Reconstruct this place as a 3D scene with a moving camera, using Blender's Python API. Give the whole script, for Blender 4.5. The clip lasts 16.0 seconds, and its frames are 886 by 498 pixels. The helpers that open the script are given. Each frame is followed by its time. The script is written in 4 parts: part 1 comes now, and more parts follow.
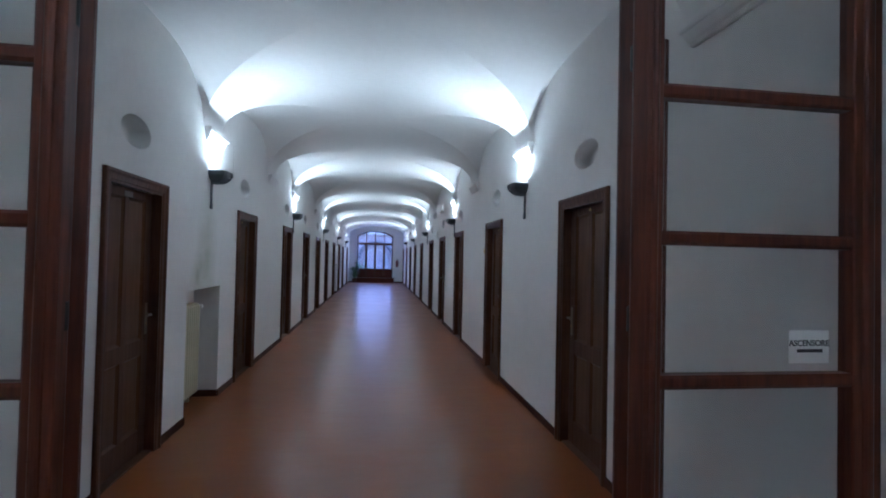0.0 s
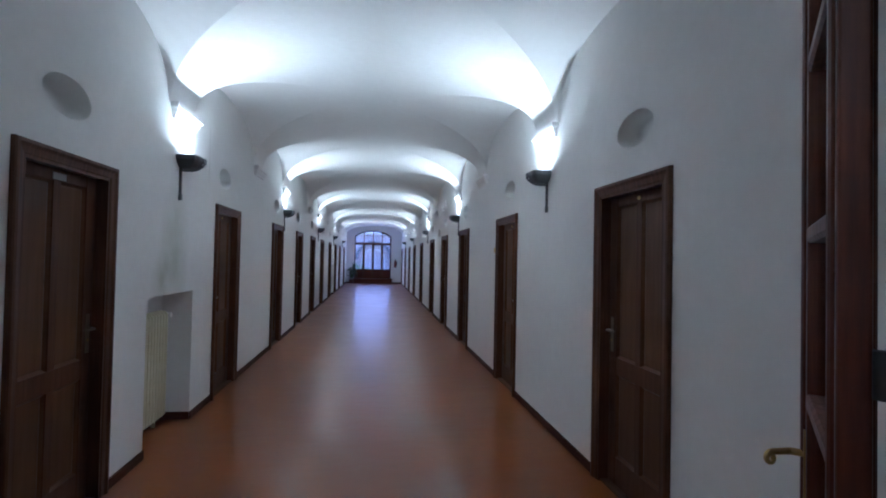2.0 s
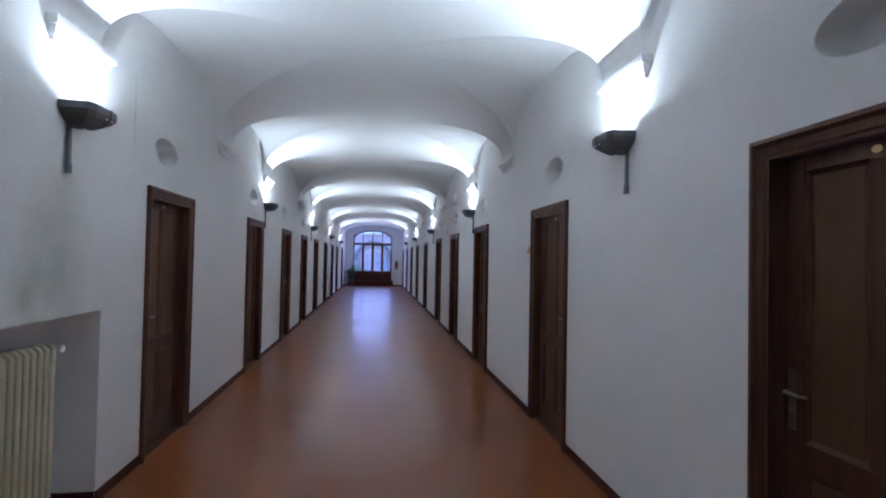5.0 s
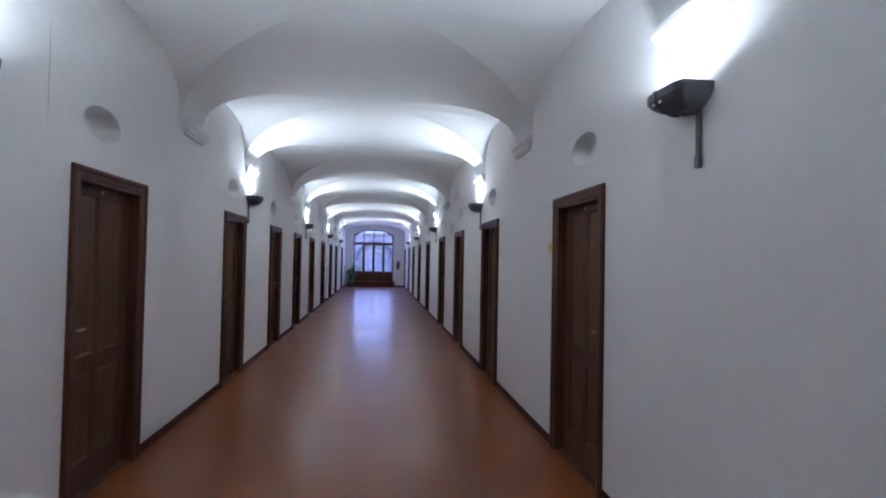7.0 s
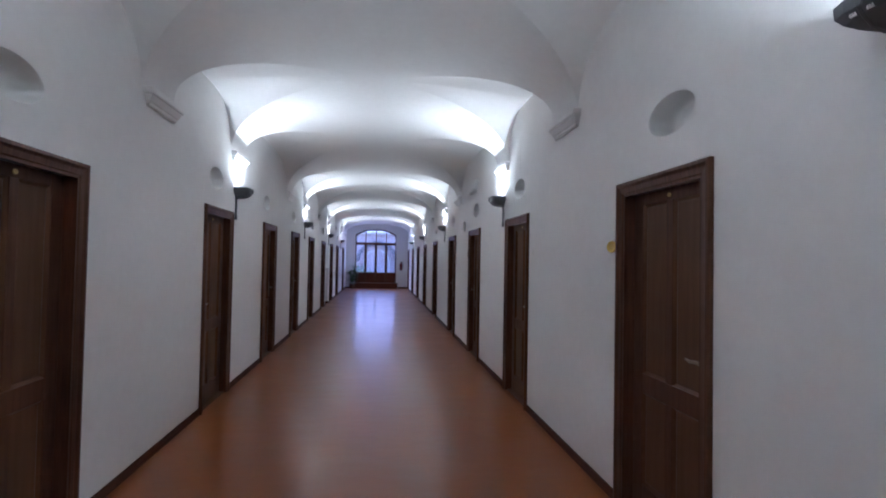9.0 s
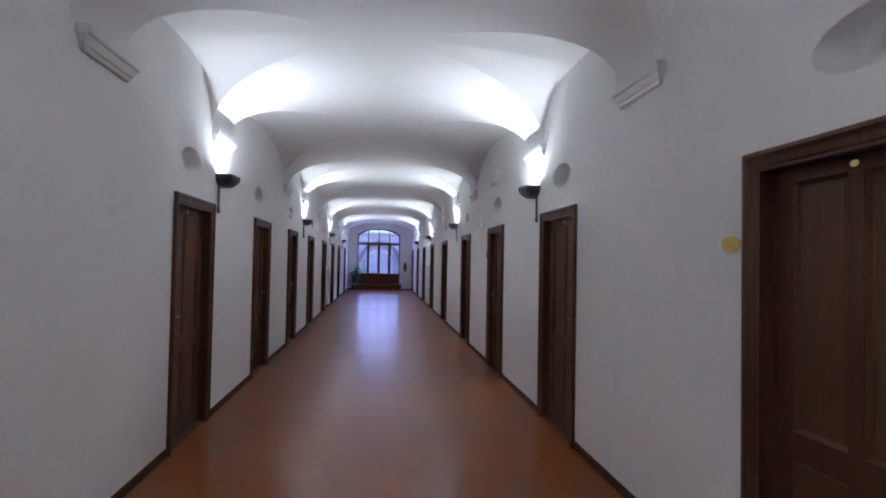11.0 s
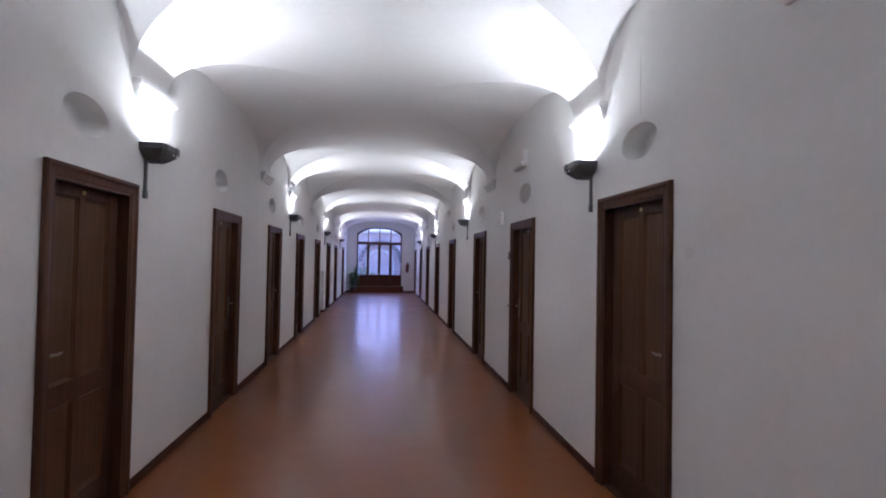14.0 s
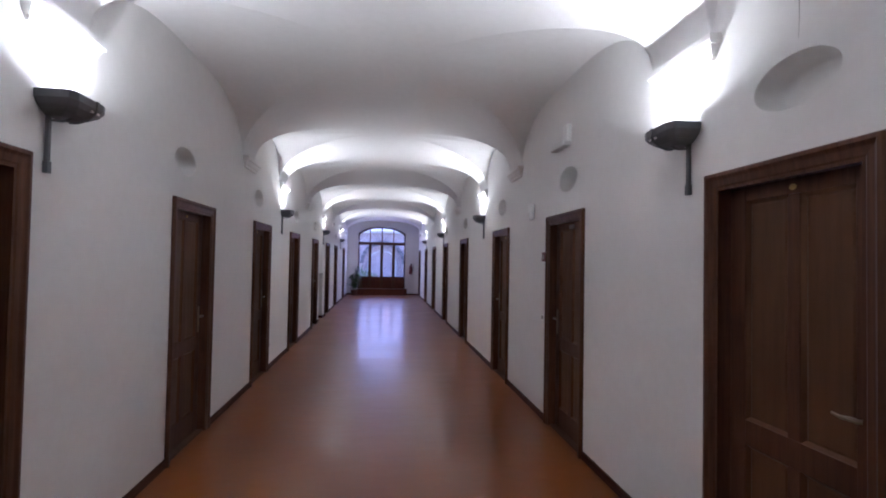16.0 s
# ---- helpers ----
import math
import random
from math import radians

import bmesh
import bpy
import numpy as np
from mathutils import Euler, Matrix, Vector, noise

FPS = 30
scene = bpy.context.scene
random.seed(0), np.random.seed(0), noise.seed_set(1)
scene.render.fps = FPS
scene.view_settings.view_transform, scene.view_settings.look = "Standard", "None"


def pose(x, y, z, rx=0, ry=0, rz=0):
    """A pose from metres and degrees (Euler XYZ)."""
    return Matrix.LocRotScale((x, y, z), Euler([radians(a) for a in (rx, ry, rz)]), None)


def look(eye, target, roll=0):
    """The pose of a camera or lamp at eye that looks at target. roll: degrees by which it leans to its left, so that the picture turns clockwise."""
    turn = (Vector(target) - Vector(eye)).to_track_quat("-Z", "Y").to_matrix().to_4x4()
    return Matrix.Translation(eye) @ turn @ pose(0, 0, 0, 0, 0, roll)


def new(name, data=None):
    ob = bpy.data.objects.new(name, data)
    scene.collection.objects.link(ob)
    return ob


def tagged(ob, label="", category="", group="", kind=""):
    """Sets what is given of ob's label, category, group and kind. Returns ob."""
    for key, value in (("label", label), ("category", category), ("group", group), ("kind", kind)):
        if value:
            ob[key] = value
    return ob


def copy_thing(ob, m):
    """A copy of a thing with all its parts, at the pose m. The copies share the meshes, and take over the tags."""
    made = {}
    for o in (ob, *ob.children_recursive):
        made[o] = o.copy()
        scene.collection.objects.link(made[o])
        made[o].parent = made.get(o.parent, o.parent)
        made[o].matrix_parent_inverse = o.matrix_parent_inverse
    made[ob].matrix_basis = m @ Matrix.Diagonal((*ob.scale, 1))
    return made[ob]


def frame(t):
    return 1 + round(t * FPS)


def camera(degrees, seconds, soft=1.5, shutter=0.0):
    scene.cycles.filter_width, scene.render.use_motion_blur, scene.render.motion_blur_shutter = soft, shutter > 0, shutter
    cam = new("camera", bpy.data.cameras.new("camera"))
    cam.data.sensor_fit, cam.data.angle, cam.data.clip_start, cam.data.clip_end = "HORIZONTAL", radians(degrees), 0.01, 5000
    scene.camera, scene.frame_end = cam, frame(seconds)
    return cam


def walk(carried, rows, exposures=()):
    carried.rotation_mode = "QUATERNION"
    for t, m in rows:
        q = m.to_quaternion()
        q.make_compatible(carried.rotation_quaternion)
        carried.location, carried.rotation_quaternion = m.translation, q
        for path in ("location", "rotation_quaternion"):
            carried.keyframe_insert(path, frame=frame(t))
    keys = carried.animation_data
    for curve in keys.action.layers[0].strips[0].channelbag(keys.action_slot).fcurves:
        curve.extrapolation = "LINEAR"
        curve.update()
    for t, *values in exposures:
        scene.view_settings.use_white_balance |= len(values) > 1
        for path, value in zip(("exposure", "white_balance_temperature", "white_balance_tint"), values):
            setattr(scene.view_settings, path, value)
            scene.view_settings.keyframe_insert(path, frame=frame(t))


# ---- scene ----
cam = camera(85.0, 16.0, soft=1.9)
ROWS = [
    (0, 0.049, 0.027, 1.631, -7.75, 1.16, 1.27),
    (0.5, 0.063, 0.237, 1.625, -7.75, 1.13, 1.27),
    (1, 0.044, 0.418, 1.621, -7.90, 1.18, 1.19),
    (1.5, 0.049, 0.594, 1.616, -7.95, 1.22, 1.19),
    (2, 0.041, 0.812, 1.626, -8.02, 1.19, 1.17),
    (2.5, 0.060, 1.030, 1.634, -8.03, 1.19, 1.16),
    (3, 0.061, 1.270, 1.639, -8.10, 1.19, 1.11),
    (3.5, 0.043, 1.545, 1.644, -8.14, 1.26, 1.11),
    (4, 0.021, 1.860, 1.650, -8.18, 1.26, 1.11),
    (6.5, 0.159, 3.055, 1.636, -7.65, 1.30, 1.11),
    (7, 0.164, 3.257, 1.633, -7.67, 1.30, 1.10),
    (7.5, 0.157, 3.490, 1.634, -7.70, 1.30, 1.09),
    (8, 0.154, 3.761, 1.640, -7.59, 1.31, 1.14),
    (8.5, 0.134, 4.009, 1.648, -7.54, 1.32, 1.12),
    (9, 0.076, 4.244, 1.648, -7.57, 1.33, 1.05),
    (11.5, -0.029, 5.547, 1.667, -7.40, 1.37, 1.09),
    (12, -0.028, 5.767, 1.678, -7.37, 1.35, 1.09),
    (12.5, -0.006, 5.963, 1.677, -7.35, 1.35, 1.05),
    (13, 0.012, 6.231, 1.682, -7.28, 1.37, 1.06),
    (13.5, 0.019, 6.500, 1.688, -7.28, 1.37, 1.09),
    (14, 0.029, 6.821, 1.693, -7.24, 1.34, 1.06),
    (14.5, 0.058, 7.141, 1.692, -7.19, 1.40, 1.06),
    (15, 0.057, 7.464, 1.693, -7.18, 1.41, 1.03),
    (15.5, 0.030, 7.744, 1.705, -7.13, 1.42, 1.04),
    (16, -0.029, 8.004, 1.704, -7.08, 1.43, 1.04),
]
EXPOSURES = [(0, 2.95, 4810, 32), (4, 3.07, 4925, 35), (9, 3.11, 5175, 40), (12, 3.01, 5360, 43), (16, 3.08, 5505, 47)]
walk(cam, [(t, pose(x, y, z, 90 + pitch, 0, yaw) @ pose(0, 0, 0, 0, 0, roll)) for t, x, y, z, yaw, pitch, roll in ROWS], EXPOSURES)

# ---- daylight ----
SKY, SUN, LAMP = 0.12, 0.5, 3.05
world = bpy.data.worlds.new("sky")
scene.world = world
world.use_nodes = True
sky = world.node_tree.nodes.new("ShaderNodeTexSky")
sky.sky_type, sky.sun_disc = "NISHITA", False
sky.sun_elevation, sky.sun_rotation = radians(30), radians(90)
sky.ozone_density, sky.dust_density = 6.0, 0.3
back = world.node_tree.nodes["Background"]
back.inputs["Strength"].default_value = SKY
world.node_tree.links.new(sky.outputs[0], back.inputs["Color"])
sun_data = bpy.data.lights.new("sun", "SUN")
sun_data.energy, sun_data.angle, sun_data.color = SUN, radians(12), (1.0, 0.96, 0.9)
sun = new("sun", sun_data)
sun.matrix_world = look((60, 60, 40), (58.27, 60, 39))

# skylight entering through the end window
window_data = bpy.data.lights.new("window_light", "AREA")
window_data.energy, window_data.color = 4.2, (0.58, 0.63, 1.0)
window_data.shape, window_data.size, window_data.size_y = "RECTANGLE", 2.1, 2.2
window_light = new("window_light", window_data)
window_light.matrix_world = pose(-0.08, 32.42, 2.05, 90 - 22, 0, 180)

# ---- plan, in metres ----
GROUND = -0.012                 # floor level
HALF = 1.75                     # half the corridor's width
BACK, END = -2.6, 32.1          # ends of the corridor
THICK = 0.45                    # wall thickness
SPRING, RISE = 2.93, 0.72       # springing and rise of the groin vault
CORBELS = [-0.9, 2.25, 5.55, 8.48, 10.72, 14.4, 16.5, 19.4, 22.25, 25.2, 27.9, 30.9]
LAMPS = [-0.9, 5.55, 10.71, 16.5, 22.25, 27.9]
DOOR_W, DOOR_H = 0.97, 2.2      # outside of the casing
LEFT_DOORS = [3.46, 6.555, 9.60, 12.2, 14.7, 17.25, 20.15, 22.95, 25.6, 29.2]
RIGHT_DOORS = [3.40, 6.48, 9.50, 12.11, 14.68, 18.0, 21.15, 24.2, 27.35, 30.75]
LEFT_EYES = [3.90, 6.90, 9.97, 12.45, 14.97, 17.9, 20.6, 23.4, 26.1, 29.7]
RIGHT_EYES = [3.84, 6.86, 9.91, 12.53, 15.14, 18.4, 21.6, 24.7, 27.8, 31.2]
EYE_Z, EYE_A, EYE_B = 2.528, 0.228, 0.119
NICHES = [(4.97, 5.95, 1.265), (21.55, 22.45, 1.3)]
WIN_X0, WIN_X1, WIN_SIDE, WIN_TOP = -1.24, 1.08, 3.02, 3.34
PART_Y = 1.48                   # glazed partition


# ---- materials ----
def material(name, colour, rough=0.5, metal=0.0, spec=0.5):
    m = bpy.data.materials.new(name)
    m.use_nodes = True
    b = m.node_tree.nodes["Principled BSDF"]
    b.inputs["Base Color"].default_value = (*colour, 1)
    b.inputs["Roughness"].default_value = rough
    b.inputs["Metallic"].default_value = metal
    b.inputs["Specular IOR Level"].default_value = spec
    return m


def noise_node(m, scale, detail=4.0, stretch=(1, 1, 1), rough=0.55):
    n, l = m.node_tree.nodes, m.node_tree.links
    co, mp, nz = n.new("ShaderNodeTexCoord"), n.new("ShaderNodeMapping"), n.new("ShaderNodeTexNoise")
    mp.inputs["Scale"].default_value = stretch
    nz.inputs["Scale"].default_value, nz.inputs["Detail"].default_value = scale, detail
    nz.inputs["Roughness"].default_value = rough
    l.new(co.outputs["Object"], mp.inputs["Vector"])
    l.new(mp.outputs["Vector"], nz.inputs["Vector"])
    return nz


def ramp(m, source, stops):
    r = m.node_tree.nodes.new("ShaderNodeValToRGB")
    while len(r.color_ramp.elements) < len(stops):
        r.color_ramp.elements.new(0.5)
    for e, (at, c) in zip(r.color_ramp.elements, stops):
        e.position, e.color = at, (*c, 1)
    m.node_tree.links.new(source, r.inputs["Fac"])
    return r


def mixed(m, a, b, fac, blend="MULTIPLY"):
    x = m.node_tree.nodes.new("ShaderNodeMix")
    x.data_type, x.blend_type = "RGBA", blend
    if isinstance(fac, float):
        x.inputs["Factor"].default_value = fac
    else:
        m.node_tree.links.new(fac, x.inputs["Factor"])
    m.node_tree.links.new(a, x.inputs["A"])
    m.node_tree.links.new(b, x.inputs["B"])
    return x.outputs["Result"]


def bump(m, source, strength, distance):
    b = m.node_tree.nodes.new("ShaderNodeBump")
    b.inputs["Strength"].default_value, b.inputs["Distance"].default_value = strength, distance
    m.node_tree.links.new(source, b.inputs["Height"])
    m.node_tree.links.new(b.outputs["Normal"], m.node_tree.nodes["Principled BSDF"].inputs["Normal"])


def to_base(m, socket):
    m.node_tree.links.new(socket, m.node_tree.nodes["Principled BSDF"].inputs["Base Color"])


def plaster(name, light, dark, relief=0.045, stain=False):
    m = material(name, light, 0.85, 0, 0.25)
    big = noise_node(m, 0.9, 5)
    small = noise_node(m, 14, 6)
    a = ramp(m, big.outputs["Fac"], [(0.3, dark), (0.65, light)])
    b = ramp(m, small.outputs["Fac"], [(0.25, (0.965, 0.965, 0.96)), (0.7, (1, 1, 1))])
    colour = mixed(m, a.outputs["Color"], b.outputs["Color"], 1.0)
    if stain:
        # soot and dust trail on the plaster above the radiator niche
        n, l = m.node_tree.nodes, m.node_tree.links
        for centre, size in (((-1.75, 5.48, 1.62), (0.3, 0.36, 0.75)), ((-1.75, 5.22, 1.38), (0.3, 0.22, 0.30)), ((-1.75, 22.0, 1.6), (0.3, 0.3, 0.5))):
            co, mp, gr = n.new("ShaderNodeTexCoord"), n.new("ShaderNodeMapping"), n.new("ShaderNodeTexGradient")
            gr.gradient_type = "SPHERICAL"
            mp.inputs["Scale"].default_value = [1 / v for v in size]
            mp.inputs["Location"].default_value = [-c / v for c, v in zip(centre, size)]
            l.new(co.outputs["Object"], mp.inputs["Vector"])
            l.new(mp.outputs["Vector"], gr.inputs["Vector"])
            patch = noise_node(m, 5, 5)
            ml = n.new("ShaderNodeMath")
            ml.operation = "MULTIPLY"
            l.new(gr.outputs["Fac"], ml.inputs[0])
            l.new(patch.outputs["Fac"], ml.inputs[1])
            tint = ramp(m, ml.outputs[0], [(0.0, (1, 1, 1)), (0.5, (0.72, 0.74, 0.67))])
            colour = mixed(m, colour, tint.outputs["Color"], 1.0)
    to_base(m, colour)
    fine = noise_node(m, 35, 4)
    bump(m, fine.outputs["Fac"], relief * 0.3, 0.004)
    return m


def wood(name, dark, light, rough=0.35, along=(14, 14, 0.9)):
    m = material(name, dark, rough, 0, 0.28)
    grain = noise_node(m, 3.0, 7, along, 0.62)
    tone = noise_node(m, 1.3, 2)
    a = ramp(m, grain.outputs["Fac"], [(0.3, dark), (0.72, light)])
    b = ramp(m, tone.outputs["Fac"], [(0.3, (0.72, 0.72, 0.72)), (0.7, (1, 1, 1))])
    to_base(m, mixed(m, a.outputs["Color"], b.outputs["Color"], 1.0))
    r = ramp(m, grain.outputs["Fac"], [(0.2, (rough + 0.12,) * 3), (0.8, (rough - 0.05,) * 3)])
    m.node_tree.links.new(r.outputs["Color"], m.node_tree.nodes["Principled BSDF"].inputs["Roughness"])
    bump(m, grain.outputs["Fac"], 0.15, 0.002)
    return m


WALL = plaster("white_plaster", (0.875, 0.87, 0.86), (0.84, 0.832, 0.82), stain=True)
VAULT = plaster("vault_plaster", (0.89, 0.888, 0.882), (0.86, 0.855, 0.847), 0.05)
DARKWOOD = wood("walnut_stain", (0.082, 0.032, 0.017), (0.142, 0.057, 0.027), 0.40)
CASING = wood("walnut_casing", (0.074, 0.029, 0.014), (0.158, 0.064, 0.030), 0.40)
PANEL = wood("walnut_panel", (0.120, 0.054, 0.024), (0.168, 0.077, 0.035), 0.40, (7, 7, 0.6))
MAHOGANY = wood("mahogany", (0.066, 0.017, 0.009), (0.175, 0.047, 0.021), 0.30)
SKIRT = wood("skirting_wood", (0.070, 0.026, 0.017), (0.12, 0.046, 0.028), 0.5, (14, 0.9, 14))
SKIRT.node_tree.nodes["Principled BSDF"].inputs["Specular IOR Level"].default_value = 0.08

FLOOR = material("waxed_floor", (0.27, 0.08, 0.026), 0.33, 0, 0.16)
FLOOR.node_tree.nodes["Principled BSDF"].inputs["Coat Weight"].default_value = 0.5
_big, _mid = noise_node(FLOOR, 0.55, 6), noise_node(FLOOR, 9, 5)
_a = ramp(FLOOR, _big.outputs["Fac"], [(0.2, (0.225, 0.066, 0.015)), (0.8, (0.285, 0.088, 0.021))])
_b = ramp(FLOOR, _mid.outputs["Fac"], [(0.2, (0.95, 0.94, 0.93)), (0.8, (1, 1, 1))])
to_base(FLOOR, mixed(FLOOR, _a.outputs["Color"], _b.outputs["Color"], 1.0))

_wave = noise_node(FLOOR, 1.0, 2, (1.6, 3.0, 1))
bump(FLOOR, _wave.outputs["Fac"], 0.35, 0.014)
_worn = ramp(FLOOR, noise_node(FLOOR, 1.4, 5).outputs["Fac"], [(0.36, (0.13,) * 3), (0.64, (0.27,) * 3)])
FLOOR.node_tree.links.new(_worn.outputs["Color"], FLOOR.node_tree.nodes["Principled BSDF"].inputs["Coat Roughness"])
FLOOR.node_tree.links.new(FLOOR.node_tree.nodes["Bump"].outputs["Normal"], FLOOR.node_tree.nodes["Principled BSDF"].inputs["Coat Normal"])

IRON = material("grey_iron", (0.14, 0.147, 0.157), 0.45, 0.35)
bump(IRON, noise_node(IRON, 90, 3).outputs["Fac"], 0.2, 0.001)
REFLECTOR = material("reflector", (0.85, 0.85, 0.85), 0.3, 0.3)
BRASS = material("brass", (0.55, 0.38, 0.15), 0.3, 1.0)
NICKEL = material("worn_nickel", (0.30, 0.255, 0.19), 0.36, 1.0)
CREAM = material("cream_enamel", (0.70, 0.66, 0.47), 0.35)
to_base(CREAM, ramp(CREAM, noise_node(CREAM, 6, 4).outputs["Fac"], [(0.3, (0.66, 0.61, 0.42)), (0.7, (0.74, 0.70, 0.51))]).outputs["Color"])
WHITE = material("white_plastic", (0.90, 0.90, 0.88), 0.4)
PAPER = material("white_paper", (0.80, 0.80, 0.78), 0.8)
INK = material("black_ink", (0.02, 0.02, 0.025), 0.6)
YELLOW = material("yellow_enamel", (0.70, 0.50, 0.08), 0.35)
# dull red; the extinguisher's shade against the bright window is in this colour
RED = material("red_paint", (0.17, 0.028, 0.026), 0.4)
BLACK = material("black_rubber", (0.02, 0.02, 0.02), 0.5)
TERRA = material("terracotta", (0.15, 0.07, 0.04), 0.8)
SOIL = material("soil", (0.05, 0.035, 0.025), 0.95)
LEAF = material("leaf_green", (0.05, 0.13, 0.035), 0.45)
GREYPLATE = material("grey_plate", (0.35, 0.34, 0.32), 0.6)
BULB = material("lamp_tube", (1, 1, 1), 0.5)
BULB.node_tree.nodes["Principled BSDF"].inputs["Emission Color"].default_value = (1.0, 0.97, 0.93, 1)
BULB.node_tree.nodes["Principled BSDF"].inputs["Emission Strength"].default_value = 8
GLASS = bpy.data.materials.new("clear_glass")
GLASS.use_nodes = True
_n, _l = GLASS.node_tree.nodes, GLASS.node_tree.links
_n.remove(_n["Principled BSDF"])
_clear, _gloss, _fres, _mix = _n.new("ShaderNodeBsdfTransparent"), _n.new("ShaderNodeBsdfGlossy"), _n.new("ShaderNodeLayerWeight"), _n.new("ShaderNodeMixShader")
_pow, _mad = _n.new("ShaderNodeMath"), _n.new("ShaderNodeMath")
_clear.inputs["Color"].default_value = (0.93, 0.935, 0.925, 1)
_gloss.inputs["Roughness"].default_value = 0.01
_pow.operation, _mad.operation = "POWER", "MULTIPLY_ADD"
_pow.inputs[1].default_value, _mad.inputs[1].default_value, _mad.inputs[2].default_value = 4.5, 0.9, 0.03
_l.new(_fres.outputs["Facing"], _pow.inputs[0])
_l.new(_pow.outputs[0], _mad.inputs[0])
_l.new(_mad.outputs[0], _mix.inputs[0])
_l.new(_clear.outputs[0], _mix.inputs[1])
_l.new(_gloss.outputs[0], _mix.inputs[2])
_l.new(_mix.outputs[0], _n["Material Output"].inputs["Surface"])


# ---- mesh helpers ----
def box(bm, x0, x1, y0, y1, z0, z1, bevel=0.0):
    vs = [bm.verts.new((x, y, z)) for x in (x0, x1) for y in (y0, y1) for z in (z0, z1)]
    fs = [bm.faces.new([vs[i] for i in f]) for f in ((0, 1, 3, 2), (4, 6, 7, 5), (0, 4, 5, 1), (2, 3, 7, 6), (0, 2, 6, 4), (1, 5, 7, 3))]
    if bevel:
        es = list({e for f in fs for e in f.edges})
        bmesh.ops.bevel(bm, geom=es, offset=bevel, segments=2, affect="EDGES", profile=0.5)
    return bm


def boxed(*args, bevel=0.0):
    return box(bmesh.new(), *args, bevel=bevel)


def tube(bm, points, radius, sides=10, cap=True):
    """A round bar along the points; radius may be a list."""
    pts = [Vector(p) for p in points]
    rad = radius if isinstance(radius, (list, tuple)) else [radius] * len(pts)
    rings = []
    for i, p in enumerate(pts):
        d = (pts[min(i + 1, len(pts) - 1)] - pts[max(i - 1, 0)]).normalized()
        u = d.orthogonal().normalized() if i == 0 else (u - d * u.dot(d)).normalized()
        v = d.cross(u)
        rings.append([bm.verts.new(p + rad[i] * (math.cos(a) * u + math.sin(a) * v)) for a in [2 * math.pi * k / sides for k in range(sides)]])
    for a, b in zip(rings, rings[1:]):
        for k in range(sides):
            bm.faces.new((a[k], a[(k + 1) % sides], b[(k + 1) % sides], b[k]))
    if cap:
        bm.faces.new(rings[0][::-1])
        bm.faces.new(rings[-1])
    return bm


def prism(bm, outline, y0, y1):
    """An outline in x, z drawn out along y."""
    a = [bm.verts.new((x, y0, z)) for x, z in outline]
    b = [bm.verts.new((x, y1, z)) for x, z in outline]
    n = len(a)
    for k in range(n):
        bm.faces.new((a[k], a[(k + 1) % n], b[(k + 1) % n], b[k]))
    bm.faces.new(a[::-1])
    bm.faces.new(b)
    return bm


def part(name, bm, mat, parent=None, label="", smooth=False):
    bmesh.ops.recalc_face_normals(bm, faces=bm.faces[:])
    me = bpy.data.meshes.new(name)
    bm.to_mesh(me)
    bm.free()
    if smooth:
        for p in me.polygons:
            p.use_smooth = True
        me.set_sharp_from_angle(angle=radians(35))
    me.materials.append(mat)
    ob = new(name, me)
    if parent:
        ob.parent = parent
    if label:
        ob["label"] = label
    return ob


def thing(name, label, category, kind="", group=""):
    return tagged(new(name), label, category, group, kind)


# ---- floor ----
tagged(part("floor", boxed(-HALF - 0.4, HALF + 0.4, BACK - 0.3, END + 0.3, GROUND - 0.12, GROUND), FLOOR), "glossy waxed reddish-brown corridor floor", "floor", kind="structure")


